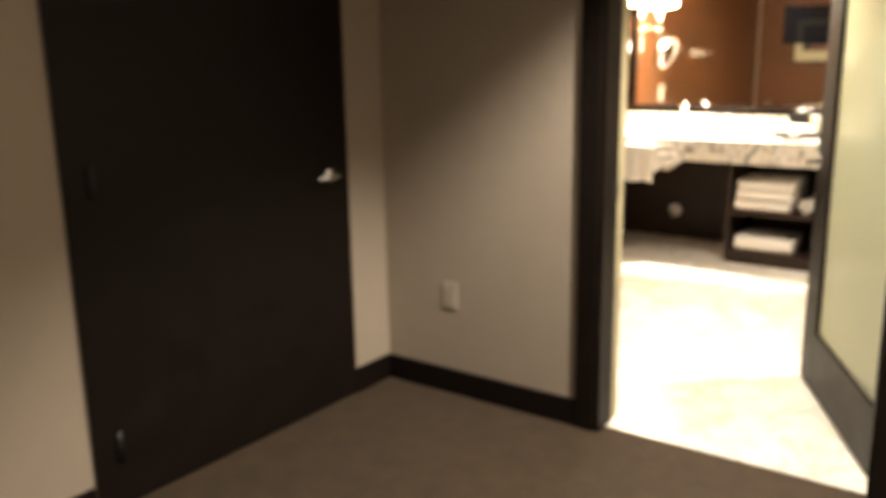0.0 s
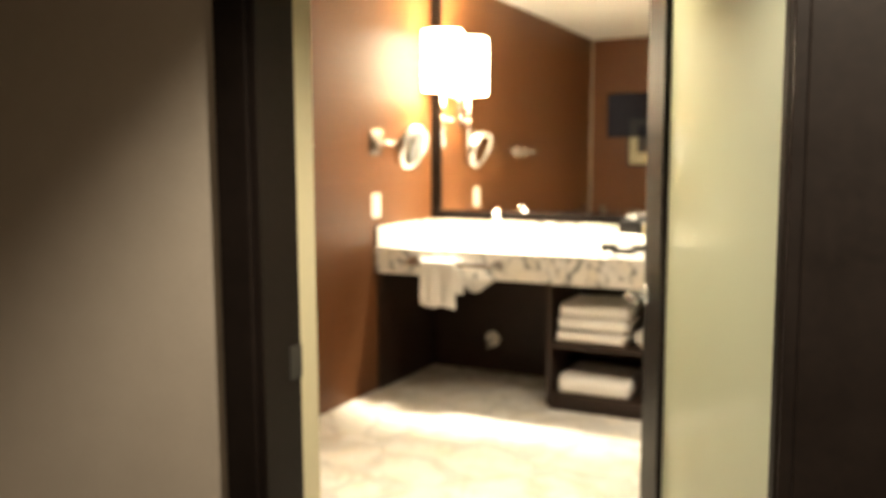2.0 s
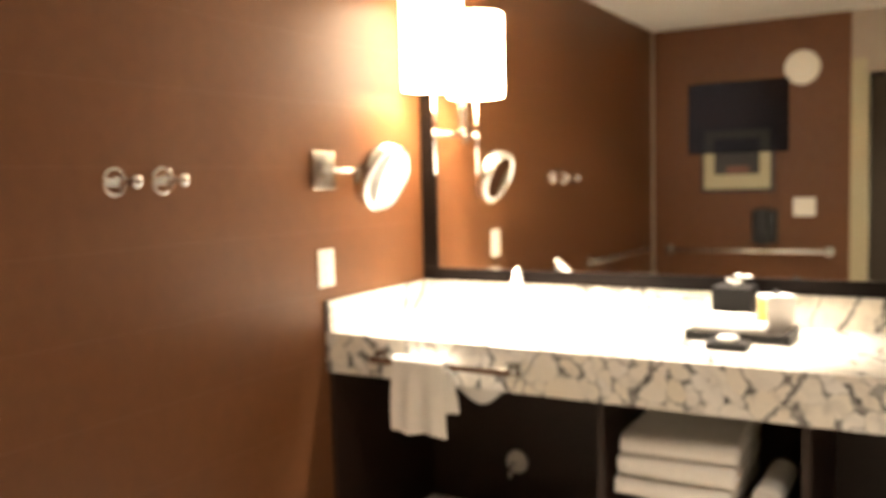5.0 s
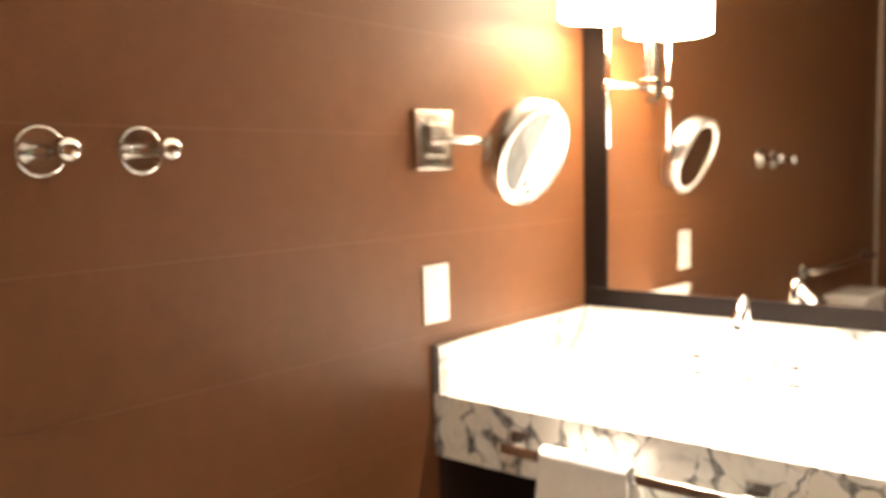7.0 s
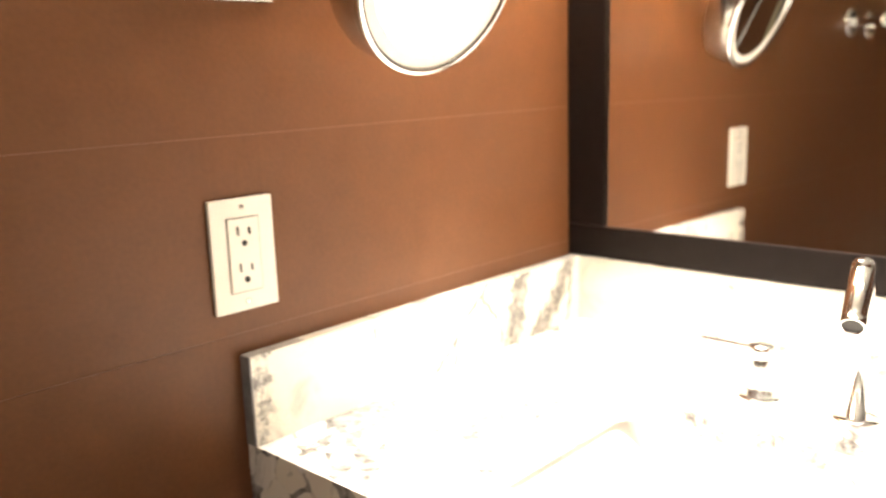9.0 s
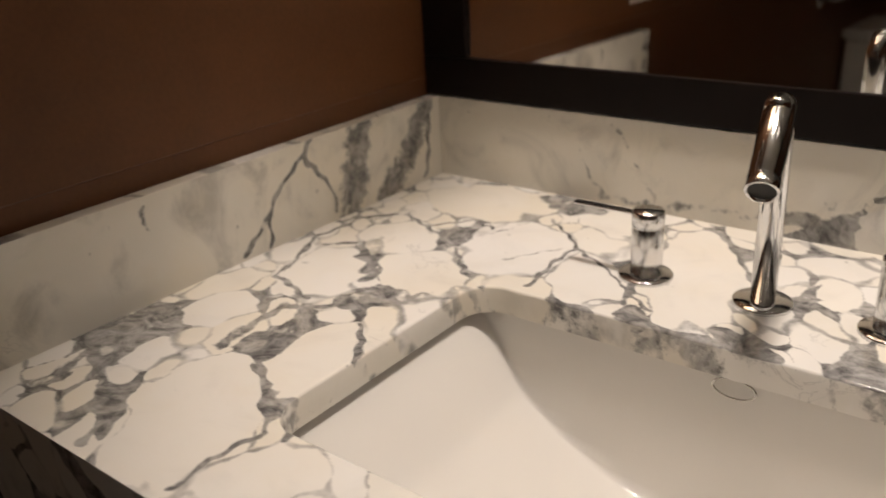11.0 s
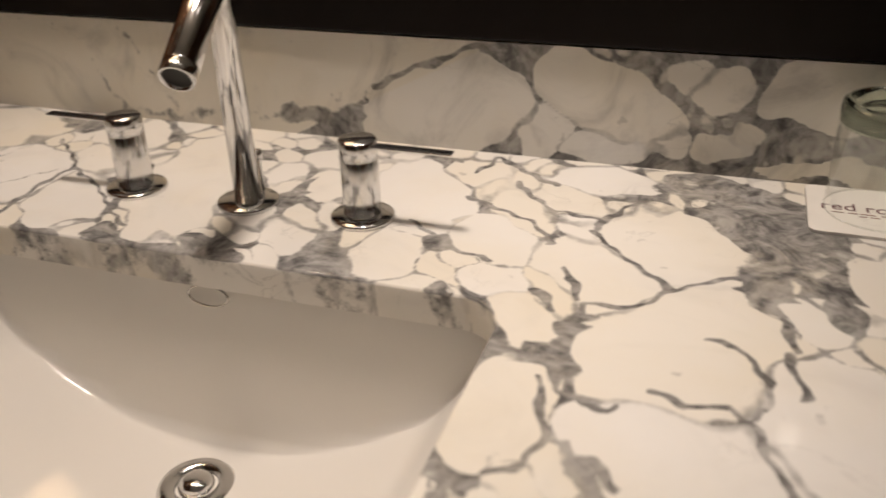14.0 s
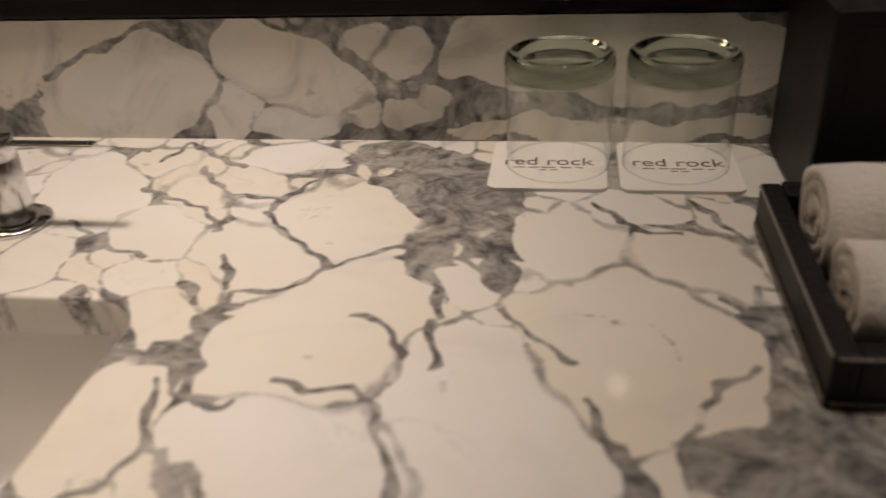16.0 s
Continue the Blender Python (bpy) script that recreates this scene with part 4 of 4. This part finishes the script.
def folded_towel(w, d, h, seed):
    """A folded towel with soft rounded front fold."""
    bm = bmesh.new()
    nx, nr = 18, 18
    rnd = random.Random(seed)
    ph = rnd.random() * 6
    rings = []
    for i in range(nx + 1):
        x = -w / 2 + w * i / nx
        ring = []
        for k in range(nr * 2):
            a = 2 * math.pi * k / (nr * 2)
            ca, sa = math.cos(a), math.sin(a)
            yy = d / 2 * math.copysign(abs(ca) ** 0.25, ca)
            zz = h / 2 + h / 2 * math.copysign(abs(sa) ** 0.6, sa)
            zz += 0.004 * math.sin(3.1 * x / w + ph) * (1 if sa > 0 else 0) + 0.003 * noise.noise((x * 20, yy * 20, seed))
            ring.append(bm.verts.new((x + 0.004 * noise.noise((yy * 15, zz * 30, seed)), yy, max(zz, 0))))
        rings.append(ring)
    for a, b in zip(rings, rings[1:]):
        for k in range(nr * 2):
            bm.faces.new((a[k], a[(k + 1) % (nr * 2)], b[(k + 1) % (nr * 2)], b[k]))
    bm.faces.new(rings[0])
    bm.faces.new(rings[-1])
    return bm


for k in range(3):
    tagged(part("folded_towel", folded_towel(0.36, 0.40, 0.071, k), M_TOWEL, None, "", True, pose(1.262 + 0.006 * k, -0.44, 0.371 + 0.072 * k, 0, 0, 1.5 * (k - 1))),
           "folded white bath towel stacked on a shelf", "towel", "stacked bath towels")


def rolled_towel(length, r, seed, turns=3):
    """A towel rolled up along x: a spiral sheet with thickness."""
    bm = bmesh.new()
    nx, nt = 14, 20 * turns
    th = r / (turns + 0.6)
    rows = []
    for i in range(nx + 1):
        x = -length / 2 + length * i / nx
        row = []
        for k in range(nt + 1):
            a = 2 * math.pi * turns * k / nt
            rr = r * (0.25 + 0.75 * k / nt)
            w = 0.003 * noise.noise((x * 25, a, seed))
            for t in (0, 1):
                q = rr - t * th * 0.72 + w
                row.append(bm.verts.new((x + 0.004 * noise.noise((a * 1.5, seed, t)) * (1 if abs(i * 2 - nx) == nx else 0), q * math.cos(a - 1.2), q * math.sin(a - 1.2))))
        rows.append(row)
    for a, b in zip(rows, rows[1:]):
        for k in range(nt):
            for t in (0, 1):
                bm.faces.new((a[2 * k + t], a[2 * k + 2 + t], b[2 * k + 2 + t], b[2 * k + t]))
        bm.faces.new((a[-2], a[-1], b[-1], b[-2]))
    for row in (rows[0], rows[-1]):
        for k in range(nt):
            bm.faces.new((row[2 * k], row[2 * k + 2], row[2 * k + 3], row[2 * k + 1]))
    return bm


tagged(part("bath_mat", folded_towel(0.37, 0.40, 0.10, 9), M_TOWEL, None, "", True, pose(1.28, -0.44, 0.091)), "folded white bath mat on the lower shelf", "towel")
tagged(part("rolled_towel", rolled_towel(0.30, 0.05, 5), M_TOWEL, None, "", True, pose(1.53, -0.45, 0.422, 0, 0, 90)), "rolled white towel beside the stack", "towel")

# towel bar on the apron with a hand towel over it
bar = thing("towel_bar", pose(0, 0, 0), "flat chrome towel bar on the marble apron", "towel bar")
BARZ, BARY = 0.772, FRONT - 0.055
part("rail", box((0.235, BARY - 0.005, BARZ - 0.011), (0.790, BARY + 0.005, BARZ + 0.011), 0.002), M_CHROME, bar)
for x in (0.252, 0.772):
    post = part("bracket", box((x - 0.0175, BARY + 0.0055, BARZ - 0.0115), (x + 0.0175, FRONT - 0.008, BARZ + 0.0115), 0.003), M_CHROME, bar)
    part("rosette", box((x - 0.025, FRONT - 0.0078, BARZ - 0.025), (x + 0.025, FRONT - 0.0005, BARZ + 0.025), 0.003), M_NICKEL, post)


def hung_towel(w, front, back, seed=1):
    bm = bmesh.new()
    prof = [(0.0155 + 0.004 * math.sin(k / 10 * 3), -back + back * k / 10) for k in range(11)]
    lean = 0.028
    prof += [(0.0155 * math.cos(a), 0.0155 * math.sin(a)) for a in (math.pi * k / 8 for k in range(1, 8))]
    prof += [(-0.0155 - 0.006 * math.sin(k / 14 * 2.4), -front * k / 14) for k in range(15)]
    rows = []
    nx = 40
    for i in range(nx + 1):
        x = -w / 2 + w * i / nx
        rows.append([bm.verts.new((x * (0.93 + 0.07 * min(1, abs(z) / 0.12)) + 0.005 * noise.noise((z * 12, y, seed)) + (lean * -z / back if y > 0 and z < 0 else 0), y + ((0.006 * math.sin(x * 70 + 0.6) + 0.004 * math.sin(x * 31 - z * 9)) * min(1, -z / 0.12) if z < 0 else 0), z + (0.006 * math.sin(x * 40) * (-z / front) if y < 0 else 0))) for y, z in prof])
    for a, b in zip(rows, rows[1:]):
        for k in range(len(prof) - 1):
            bm.faces.new((a[k], a[k + 1], b[k + 1], b[k]))
    bmesh.ops.recalc_face_normals(bm, faces=bm.faces)
    bmesh.ops.solidify(bm, geom=list(bm.faces), thickness=-0.007)
    return bm


tagged(part("hand_towel", hung_towel(0.215, 0.238, 0.165), M_TOWEL, None, "", True, pose(0.445, BARY, BARZ + 0.004)), "small white hand towel hung over the bar", "towel")

# stop valve under the basin
valve = thing("stop_valve", pose(0.44, -0.03, 0.21), "white wall plate with a chrome stop valve", "valve")
part("plate", lathe([(0, 0), (0.05, 0), (0.045, 0.012), (0.02, 0.02), (0, 0.02)], 28, pose(0, 0, 0, 90)), M_PLASTIC, valve, "", True)
part("stem", tube([(0, -0.01, 0), (0, -0.06, 0), (0, -0.066, -0.01), (0, -0.066, -0.05)], 0.011), M_CHROME, valve, "", True)

# ---- sconce on the mirror ----
SX, SY = 0.178, -0.195
sconce = thing("wall_sconce", pose(SX, 0, 0), "chrome wall sconce with a glowing white drum shade", "wall lamp")
for x in (0.018, 0.040):
    part("back_bar", box((x, -0.030, 1.545), (x + 0.012, -0.0125, 1.86), 0.003), M_NICKEL, sconce)
part("back_plate", box((0.012, -0.033, 1.560), (0.058, -0.030, 1.610), 0.001), M_CHROME, sconce)
part("arm", tube([(0.034, -0.03, 1.585), (0.0, SY, 1.585)], 0.006), M_CHROME, sconce, "", True)
part("stem", tube([(0.0, SY, 1.42), (0.0, SY, 1.80)], 0.0055), M_CHROME, sconce, "", True)
part("knuckle", lathe([(0, -0.014), (0.012, -0.010), (0.013, 0.0), (0.012, 0.010), (0, 0.014)], 18, pose(0, SY, 1.585)), M_CHROME, sconce, "", True)
part("shade", lathe([(0.123, 1.762), (0.125, 1.760), (0.125, 2.112), (0.123, 2.110), (0.122, 2.100), (0.122, 1.770), (0.123, 1.762)], 48, pose(0, SY, 0)), M_SHADE, sconce, "glowing white fabric drum shade", True)
lamp = bpy.data.lights.new("sconce_bulb", "POINT")
lamp.energy, lamp.color, lamp.shadow_soft_size = 20, WARM, 0.035
new("sconce_bulb", lamp).location = (SX, SY, 1.93)

# recessed ceiling lamps; those at (2.32, -2.25) and (2.6, -5.6) are added fill
for x, y in DOWNLIGHTS_AND_FILL + VANITY_LIGHTS + [(2.48, -4.16), (2.6, -5.6)]:
    dl = thing("ceiling_downlight_and_fill", pose(x, y, CEIL), "small recessed ceiling downlight, two of them added only for fill", "ceiling lamp", "recessed downlights")
    part("trim_ring", lathe([(0.021, -0.001), (0.045, -0.0015), (0.052, -0.004), (0.07, -0.004), (0.072, 0.0)], 32), M_PLASTIC, dl, "", True)
    part("lens", lathe([(0, -0.003), (0.021, -0.003), (0.021, -0.0012), (0, -0.0012)], 24), M_LENS, dl, "", True)

# ---- magnifying mirror ----
mag = thing("magnifying_mirror", pose(0, 0, 0), "round chrome magnifying mirror on a wall arm", "mirror")
part("wall_plate", box((0.0, -0.773, 1.372), (0.012, -0.640, 1.510), 0.004), M_NICKEL, mag)
part("wall_block", box((0.012, -0.742, 1.403), (0.026, -0.671, 1.479), 0.004), M_NICKEL, mag)
part("arm", tube([(0.022, -0.700, 1.441), (0.055, -0.690, 1.441), (0.095, -0.59, 1.432)], 0.008), M_CHROME, mag, "", True)
hd_n = Vector((0.93, -0.03, -0.37)).normalized()
head = Matrix.Translation((0.139, -0.488, 1.405)) @ hd_n.to_track_quat("Z", "Y").to_matrix().to_4x4()
part("drum", lathe([(0, -0.062), (0.118, -0.062), (0.126, -0.057), (0.128, -0.050), (0.128, -0.004), (0.126, -0.002)], 64, head), M_NICKEL, mag, "brushed nickel drum", True)
part("bezel", lathe([(0.126, -0.003), (0.130, -0.003), (0.131, 0.002), (0.128, 0.006), (0.122, 0.006), (0.120, 0.002)], 64, head), M_CHROME, mag, "polished chrome bezel", True)
part("light_ring", lathe([(0.104, 0.0015), (0.120, 0.0025)], 64, head), M_PLASTIC, mag, "white ring round the glass", True)
part("glass_panel", lathe([(0.104 * k / 12, 0.0012 - 0.0055 * (1 - (k / 12) ** 2)) for k in range(13)], 64, head), M_MIRROR, mag, "concave mirror glass", True)

# ---- things on the leather wall ----
def robe_hook(y, z):
    h = thing("robe_hook", pose(0, y, z), "round polished chrome robe hook", "hook", "robe hooks")
    part("rosette", lathe([(0, 0.0062), (0.030, 0.0062), (0.0365, 0.0060), (0.0378, 0.0057), (0.0410, 0.0030), (0.0412, 0.0)], 48, pose(0, 0, 0, 0, 90)), M_CHROME, h, "", True)
    part("post", lathe([(0.011, 0.006), (0.010, 0.070), (0.017, 0.078), (0.0195, 0.086), (0.0175, 0.097), (0.010, 0.101), (0, 0.102)], 28, pose(0, 0, 0, 0, 90)), M_CHROME, h, "", True)
    return h


robe_hook(-1.613, 1.411)
robe_hook(-1.446, 1.413)
outlet = thing("wall_outlet", pose(0, -0.705, 1.082), "white double power outlet on the leather wall", "outlet")
part("cover_plate", box((0, -0.044, -0.068), (0.006, 0.044, 0.068), 0.002), M_PLASTIC, outlet)
insert = part("socket_insert", box((0.006, -0.0215, -0.044), (0.0078, 0.0215, 0.044), 0.0012), M_PLASTIC, outlet)
part("insert_gap", box((0.006, -0.0228, -0.0453), (0.0064, 0.0228, 0.0453)), M_STITCH, outlet)
for z in (-0.022, 0.022):
    for y, h in ((-0.008, 0.0105), (0.008, 0.0085)):
        part("slot", box((0.0078, y - 0.0014, z + 0.002), (0.0083, y + 0.0014, z + 0.002 + h)), M_SLOT, insert)
    part("slot", lathe([(0, 0.0078), (0.0037, 0.0078), (0.0037, 0.0083), (0, 0.0083)], 12, pose(0, 0, z - 0.008, 0, 90)), M_SLOT, insert)
for z in (-0.057, 0.057):
    part("screw", lathe([(0, 0.0072), (0.003, 0.007), (0.0034, 0.006)], 12, pose(0, 0, z, 0, 90)), M_NICKEL, outlet)

grab = thing("grab_bar", pose(0, 0, 0), "steel grab bar on the leather wall", "grab bar", "grab bars")
part("rail", tube([(0.0, -2.03, 0.885), (0.045, -2.03, 0.885), (0.055, -2.05, 0.885), (0.055, -3.12, 0.885), (0.045, -3.14, 0.885), (0.0, -3.14, 0.885)], 0.016), M_NICKEL, grab, "", True)
for y in (-2.03, -3.14):
    part("flange", lathe([(0, 0), (0.038, 0), (0.038, 0.006), (0.017, 0.010)], 28, pose(0, y, 0.885, 0, 90)), M_NICKEL, grab, "", True)
BW = WALL_IN + 0.012
grab2 = thing("grab_bar", pose(0, 0, 0), "steel grab bar on the wall above the toilet", "grab bar", "grab bars")
part("rail", tube([(0.13, BW, 0.87), (0.13, BW + 0.045, 0.87), (0.15, BW + 0.055, 0.87), (1.24, BW + 0.055, 0.87), (1.26, BW + 0.045, 0.87), (1.26, BW, 0.87)], 0.016), M_NICKEL, grab2, "", True)
for x in (0.13, 1.26):
    part("flange", lathe([(0, 0), (0.038, 0), (0.038, 0.006), (0.017, 0.010)], 28, pose(x, BW, 0.87, -90)), M_NICKEL, grab2, "", True)
structure("corner_trim", box((0.001, BW, 0), (0.014, BW + 0.014, CEIL), 0.002), M_BEIGE, "pale metal corner trim", "trim")

# picture, speaker, switch, telephone on the doorway wall
pic = thing("framed_picture", pose(0.635, BW, 1.54), "small print in a black frame with a cream mat", "picture")
part("frame", box((-0.26, 0, -0.24), (0.26, 0.022, 0.24), 0.004), M_BLACK, pic)
part("mat", box((-0.235, 0.022, -0.215), (0.235, 0.024, 0.215)), M_MAT, pic)
part("print", box((-0.16, 0.024, -0.11), (0.16, 0.0255, 0.15)), M_PIC_DARK, pic)
part("print_spot", box((-0.07, 0.0255, -0.10), (0.09, 0.0265, -0.05), 0.0004), M_PIC_RED, pic)
spk = thing("wall_speaker", pose(1.075, BW, 2.17), "round white wall speaker grille", "speaker")
part("grille", lathe([(0, 0.012), (0.10, 0.011), (0.115, 0.006), (0.12, 0)], 40, pose(0, 0, 0, -90)), M_PLASTIC, spk, "", True)
sw = thing("light_switch", pose(1.097, BW, 1.187), "white double light switch plate", "switch")
part("cover_plate", box((-0.075, 0, -0.065), (0.075, 0.006, 0.065), 0.002), M_PLASTIC, sw)
for x in (-0.033, 0.033):
    part("rocker", box((x - 0.017, 0.006, -0.033), (x + 0.017, 0.010, 0.033), 0.002), M_PLASTIC, sw)
ph = thing("wall_telephone", pose(0.834, BW, 1.05), "black wall telephone above the grab bar", "telephone")
part("body", box((-0.085, 0, -0.12), (0.085, 0.05, 0.12), 0.015, 3), M_BLACK, ph)
part("handset", box((-0.05, 0.05, -0.13), (0.03, 0.085, 0.13), 0.014, 3), M_BLACK, ph)

# toilet
wc = thing("toilet", pose(0, -2.60, 0, 0, 0, -90), "white ceramic toilet with a square tank", "toilet")
part("tank", box((-0.21, 0.01, 0.38), (0.21, 0.19, 0.70), 0.02, 3), M_CERAMIC, wc)
part("tank_lid", box((-0.225, 0.0, 0.702), (0.225, 0.21, 0.735), 0.012, 3), M_CERAMIC, wc)
part("bowl", lathe([(0, 0), (0.12, 0), (0.11, 0.12), (0.13, 0.25), (0.185, 0.37), (0.19, 0.39), (0, 0.39)], 36, Matrix.Translation((0, 0.41, 0)) @ Matrix.Diagonal((1, 1.2, 1, 1))), M_CERAMIC, wc, "", True)
part("seat", lathe([(0, 0.392), (0.19, 0.392), (0.195, 0.40), (0.19, 0.425), (0, 0.43)], 36, Matrix.Translation((0, 0.41, 0)) @ Matrix.Diagonal((1, 1.2, 1, 1))), M_CERAMIC, wc, "", True)

# ---- things on the worktop ----
def tumbler(x, y):
    g = thing("drinking_glass", pose(x, y, H + 0.0032), "clear drinking glass upside down on a coaster", "glass", "tumblers")
    part("wall", lathe([(0.0442, 0.078), (0.0436, 0.04), (0.0430, 0.0)], 64), M_THIN, g, "", True)
    part("lip", lathe([(0.0430, 0.0), (0.0438, 0.001), (0.0432, 0.002), (0.0424, 0.001), (0.0430, 0.0)], 64), M_THIN, g, "", True)
    part("base", lathe([(0.0, 0.091), (0.031, 0.092), (0.036, 0.097), (0.0395, 0.0980), (0.0435, 0.0955), (0.0448, 0.090), (0.0444, 0.080), (0.0425, 0.0770), (0.032, 0.079), (0.0, 0.080)], 64), M_THICK, g, "thick greenish glass base", True)
    for o in g.children:
        o.visible_shadow = False
    return g


def letters(text, size, mat, parent, m):
    cu = bpy.data.curves.new("letters", "FONT")
    cu.body, cu.size, cu.extrude, cu.align_x, cu.align_y = text, size, 0.0001, "CENTER", "CENTER"
    tmp = bpy.data.objects.new("letters", cu)
    me = bpy.data.meshes.new_from_object(tmp)
    bpy.data.objects.remove(tmp)
    me.materials.append(mat)
    ob = new("lettering", me)
    ob.parent = parent
    ob.matrix_basis = m
    return ob


for x in (1.08, 1.187):
    c = thing("coaster", pose(x, -0.075, H), "square white card coaster with dark red lettering", "coaster", "coasters")
    part("card", slab(loop_of(0.097, 0.097, 0.008), 0.0003, 0.003), M_CARD, c)
    letters("red rock", 0.0215, M_INK, c, pose(0, 0.004, 0.0032))
    bm = bmesh.new()
    for u, w, v in ((-0.024, 0.010, -0.0075), (-0.012, 0.008, -0.0075), (0.0, 0.012, -0.0075), (0.015, 0.009, -0.0075), (0.026, 0.006, -0.0075), (-0.004, 0.006, -0.0125), (0.005, 0.007, -0.0125)):
        bar_of = bmesh.ops.create_cube(bm, size=1)["verts"]
        bmesh.ops.scale(bm, vec=(w, 0.0016, 0.0002), verts=bar_of)
        bmesh.ops.translate(bm, vec=(u, v, 0.0031), verts=bar_of)
    part("small_print", bm, M_PIC_RED, c)
    tumbler(x + (0.008 if x < 1.1 else -0.002), -0.072)

tissue = thing("tissue_box", pose(1.335, -0.088, H), "black stitched leather tissue box holder", "tissue box")
part("body", box((-0.066, -0.066, 0.0), (0.066, 0.066, 0.15), 0.004), M_LEATHER, tissue)
part("panel", box((-0.052, -0.0672, 0.012), (0.052, -0.066, 0.138), 0.0005), M_LEATHER, tissue)
part("opening", lathe([(0, 0.1502), (0.03, 0.1502), (0.03, 0.1512), (0, 0.1512)], 28), M_SLOT, tissue)
bm = bmesh.new()
for k in range(9):
    a = 2 * math.pi * k / 9
    r = 0.03 + 0.012 * random.random()
    p0 = bm.verts.new((0, 0, 0.1515))
    p1 = bm.verts.new((r * math.cos(a), r * math.sin(a) * 0.6, 0.160 + 0.016 * random.random()))
    p2 = bm.verts.new((r * math.cos(a + 0.75), r * math.sin(a + 0.75) * 0.6, 0.158 + 0.02 * random.random()))
    bm.faces.new((p0, p1, p2))
part("tissue", bm, M_CARD, tissue, "white paper tissue")

TX0, TX1, TY0, TY1 = 1.232, 1.56, -0.376, -0.172
tray = thing("amenity_tray", pose(0, 0, H), "black stitched leather tray with folded rim", "tray")
part("base", box((TX0, TY0, 0.0), (TX1, TY1, 0.008), 0.001), M_LEATHER, tray)
for a, b in (((TX0, TY0, 0.008), (TX0 + 0.014, TY1, 0.034)), ((TX1 - 0.024, TY0, 0.008), (TX1, TY1, 0.036)), ((TX0 + 0.014, TY0, 0.008), (TX1 - 0.024, TY0 + 0.014, 0.034)), ((TX0 + 0.014, TY1 - 0.024, 0.008), (TX1 - 0.024, TY1, 0.036))):
    part("rim", box(a, b, 0.002), M_LEATHER, tray)
for (x0, y0, x1, y1) in ((TX0 - 0.0006, TY0 + 0.002, TX0 - 0.0006, TY1 - 0.002), (TX0 + 0.002, TY0 - 0.0006, TX1 - 0.002, TY0 - 0.0006)):
    bm = bmesh.new()
    n = int((abs(x1 - x0) + abs(y1 - y0)) / 0.0045)
    for z in (0.004, 0.0325):
        for k in range(n):
            f0, f1 = (k + 0.15) / n, (k + 0.75) / n
            p0, p1 = Vector((x0 + (x1 - x0) * f0, y0 + (y1 - y0) * f0, z)), Vector((x0 + (x1 - x0) * f1, y0 + (y1 - y0) * f1, z))
            c = bmesh.ops.create_cube(bm, size=1)["verts"]
            mid, dd = (p0 + p1) / 2, (p1 - p0)
            for v in c:
                v.co = Vector((v.co.x * (abs(dd.x) + 0.0012), v.co.y * (abs(dd.y) + 0.0012), v.co.z * 0.0011)) + mid
    tagged(part("stitching", bm, M_STITCH, tray, "pale grey stitching"), kind="stuff")
tagged(part("face_cloth", rolled_towel(0.185, 0.043, 3), M_TOWEL, None, "", True, pose(1.3415, -0.245, H + 0.046, 0, 0, -1) @ Matrix.Diagonal((1, 1.05, 0.86, 1))), "rolled white face cloth in the tray", "towel", "rolled face cloths")
tagged(part("face_cloth", rolled_towel(0.24, 0.036, 4), M_TOWEL, None, "", True, pose(1.369, -0.322, H + 0.040, 0, 0, -1) @ Matrix.Diagonal((1, 1.05, 0.86, 1))), "rolled white face cloth in the tray", "towel", "rolled face cloths")
def flared(w, d, h, flare):
    """A carton that widens towards its top."""
    bm = box((-w / 2, -d / 2, 0), (w / 2, d / 2, h), 0.002)
    for v in bm.verts:
        k = 1 + (flare - 1) * v.co.z / h
        v.co.x, v.co.y = v.co.x * k, v.co.y * k
    return bm


bag = thing("amenity_carton", pose(1.496, -0.235, H + 0.0085, 0, 0, 38), "flared white and yellow toiletries carton in the tray", "carton")
part("carton", flared(0.085, 0.062, 0.135, 1.18), M_CARD, bag)
bm = flared(0.0866, 0.05, 0.12, 1.16)
bmesh.ops.translate(bm, vec=(-0.0012, 0, 0.004), verts=bm.verts)
part("print", bm, M_YELLOW, bag, "yellow printed side")
part("stopper", lathe([(0, 0.150), (0.010, 0.150), (0.012, 0.146), (0.012, 0.1352), (0, 0.1352)], 20), M_BLACK, bag, "small black stopper", True)
dish = thing("soap_dish", pose(1.395, -0.478, H), "small black leather soap tray", "soap dish")
part("base", box((-0.06, -0.045, 0), (0.06, 0.045, 0.025), 0.003), M_LEATHER, dish)
tagged(part("soap_bar", lathe([(0, 0.0), (0.03, 0.0), (0.036, 0.008), (0.03, 0.018), (0, 0.022)], 28), M_CERAMIC, None, "", True, pose(1.395, -0.478, H + 0.0252)), "small wrapped white soap on its tray", "soap")

# hall wall outlet
ho = thing("wall_outlet", pose(0.80, WALL_OUT, 0.44), "beige power outlet low on the hall wall", "outlet")
part("cover_plate", box((-0.037, -0.006, -0.058), (0.037, 0, 0.058), 0.002), M_BEIGE, ho)
for z in (-0.022, 0.022):
    part("socket", box((-0.017, -0.008, z - 0.015), (0.017, -0.006, z + 0.015), 0.002), M_BEIGE, ho)
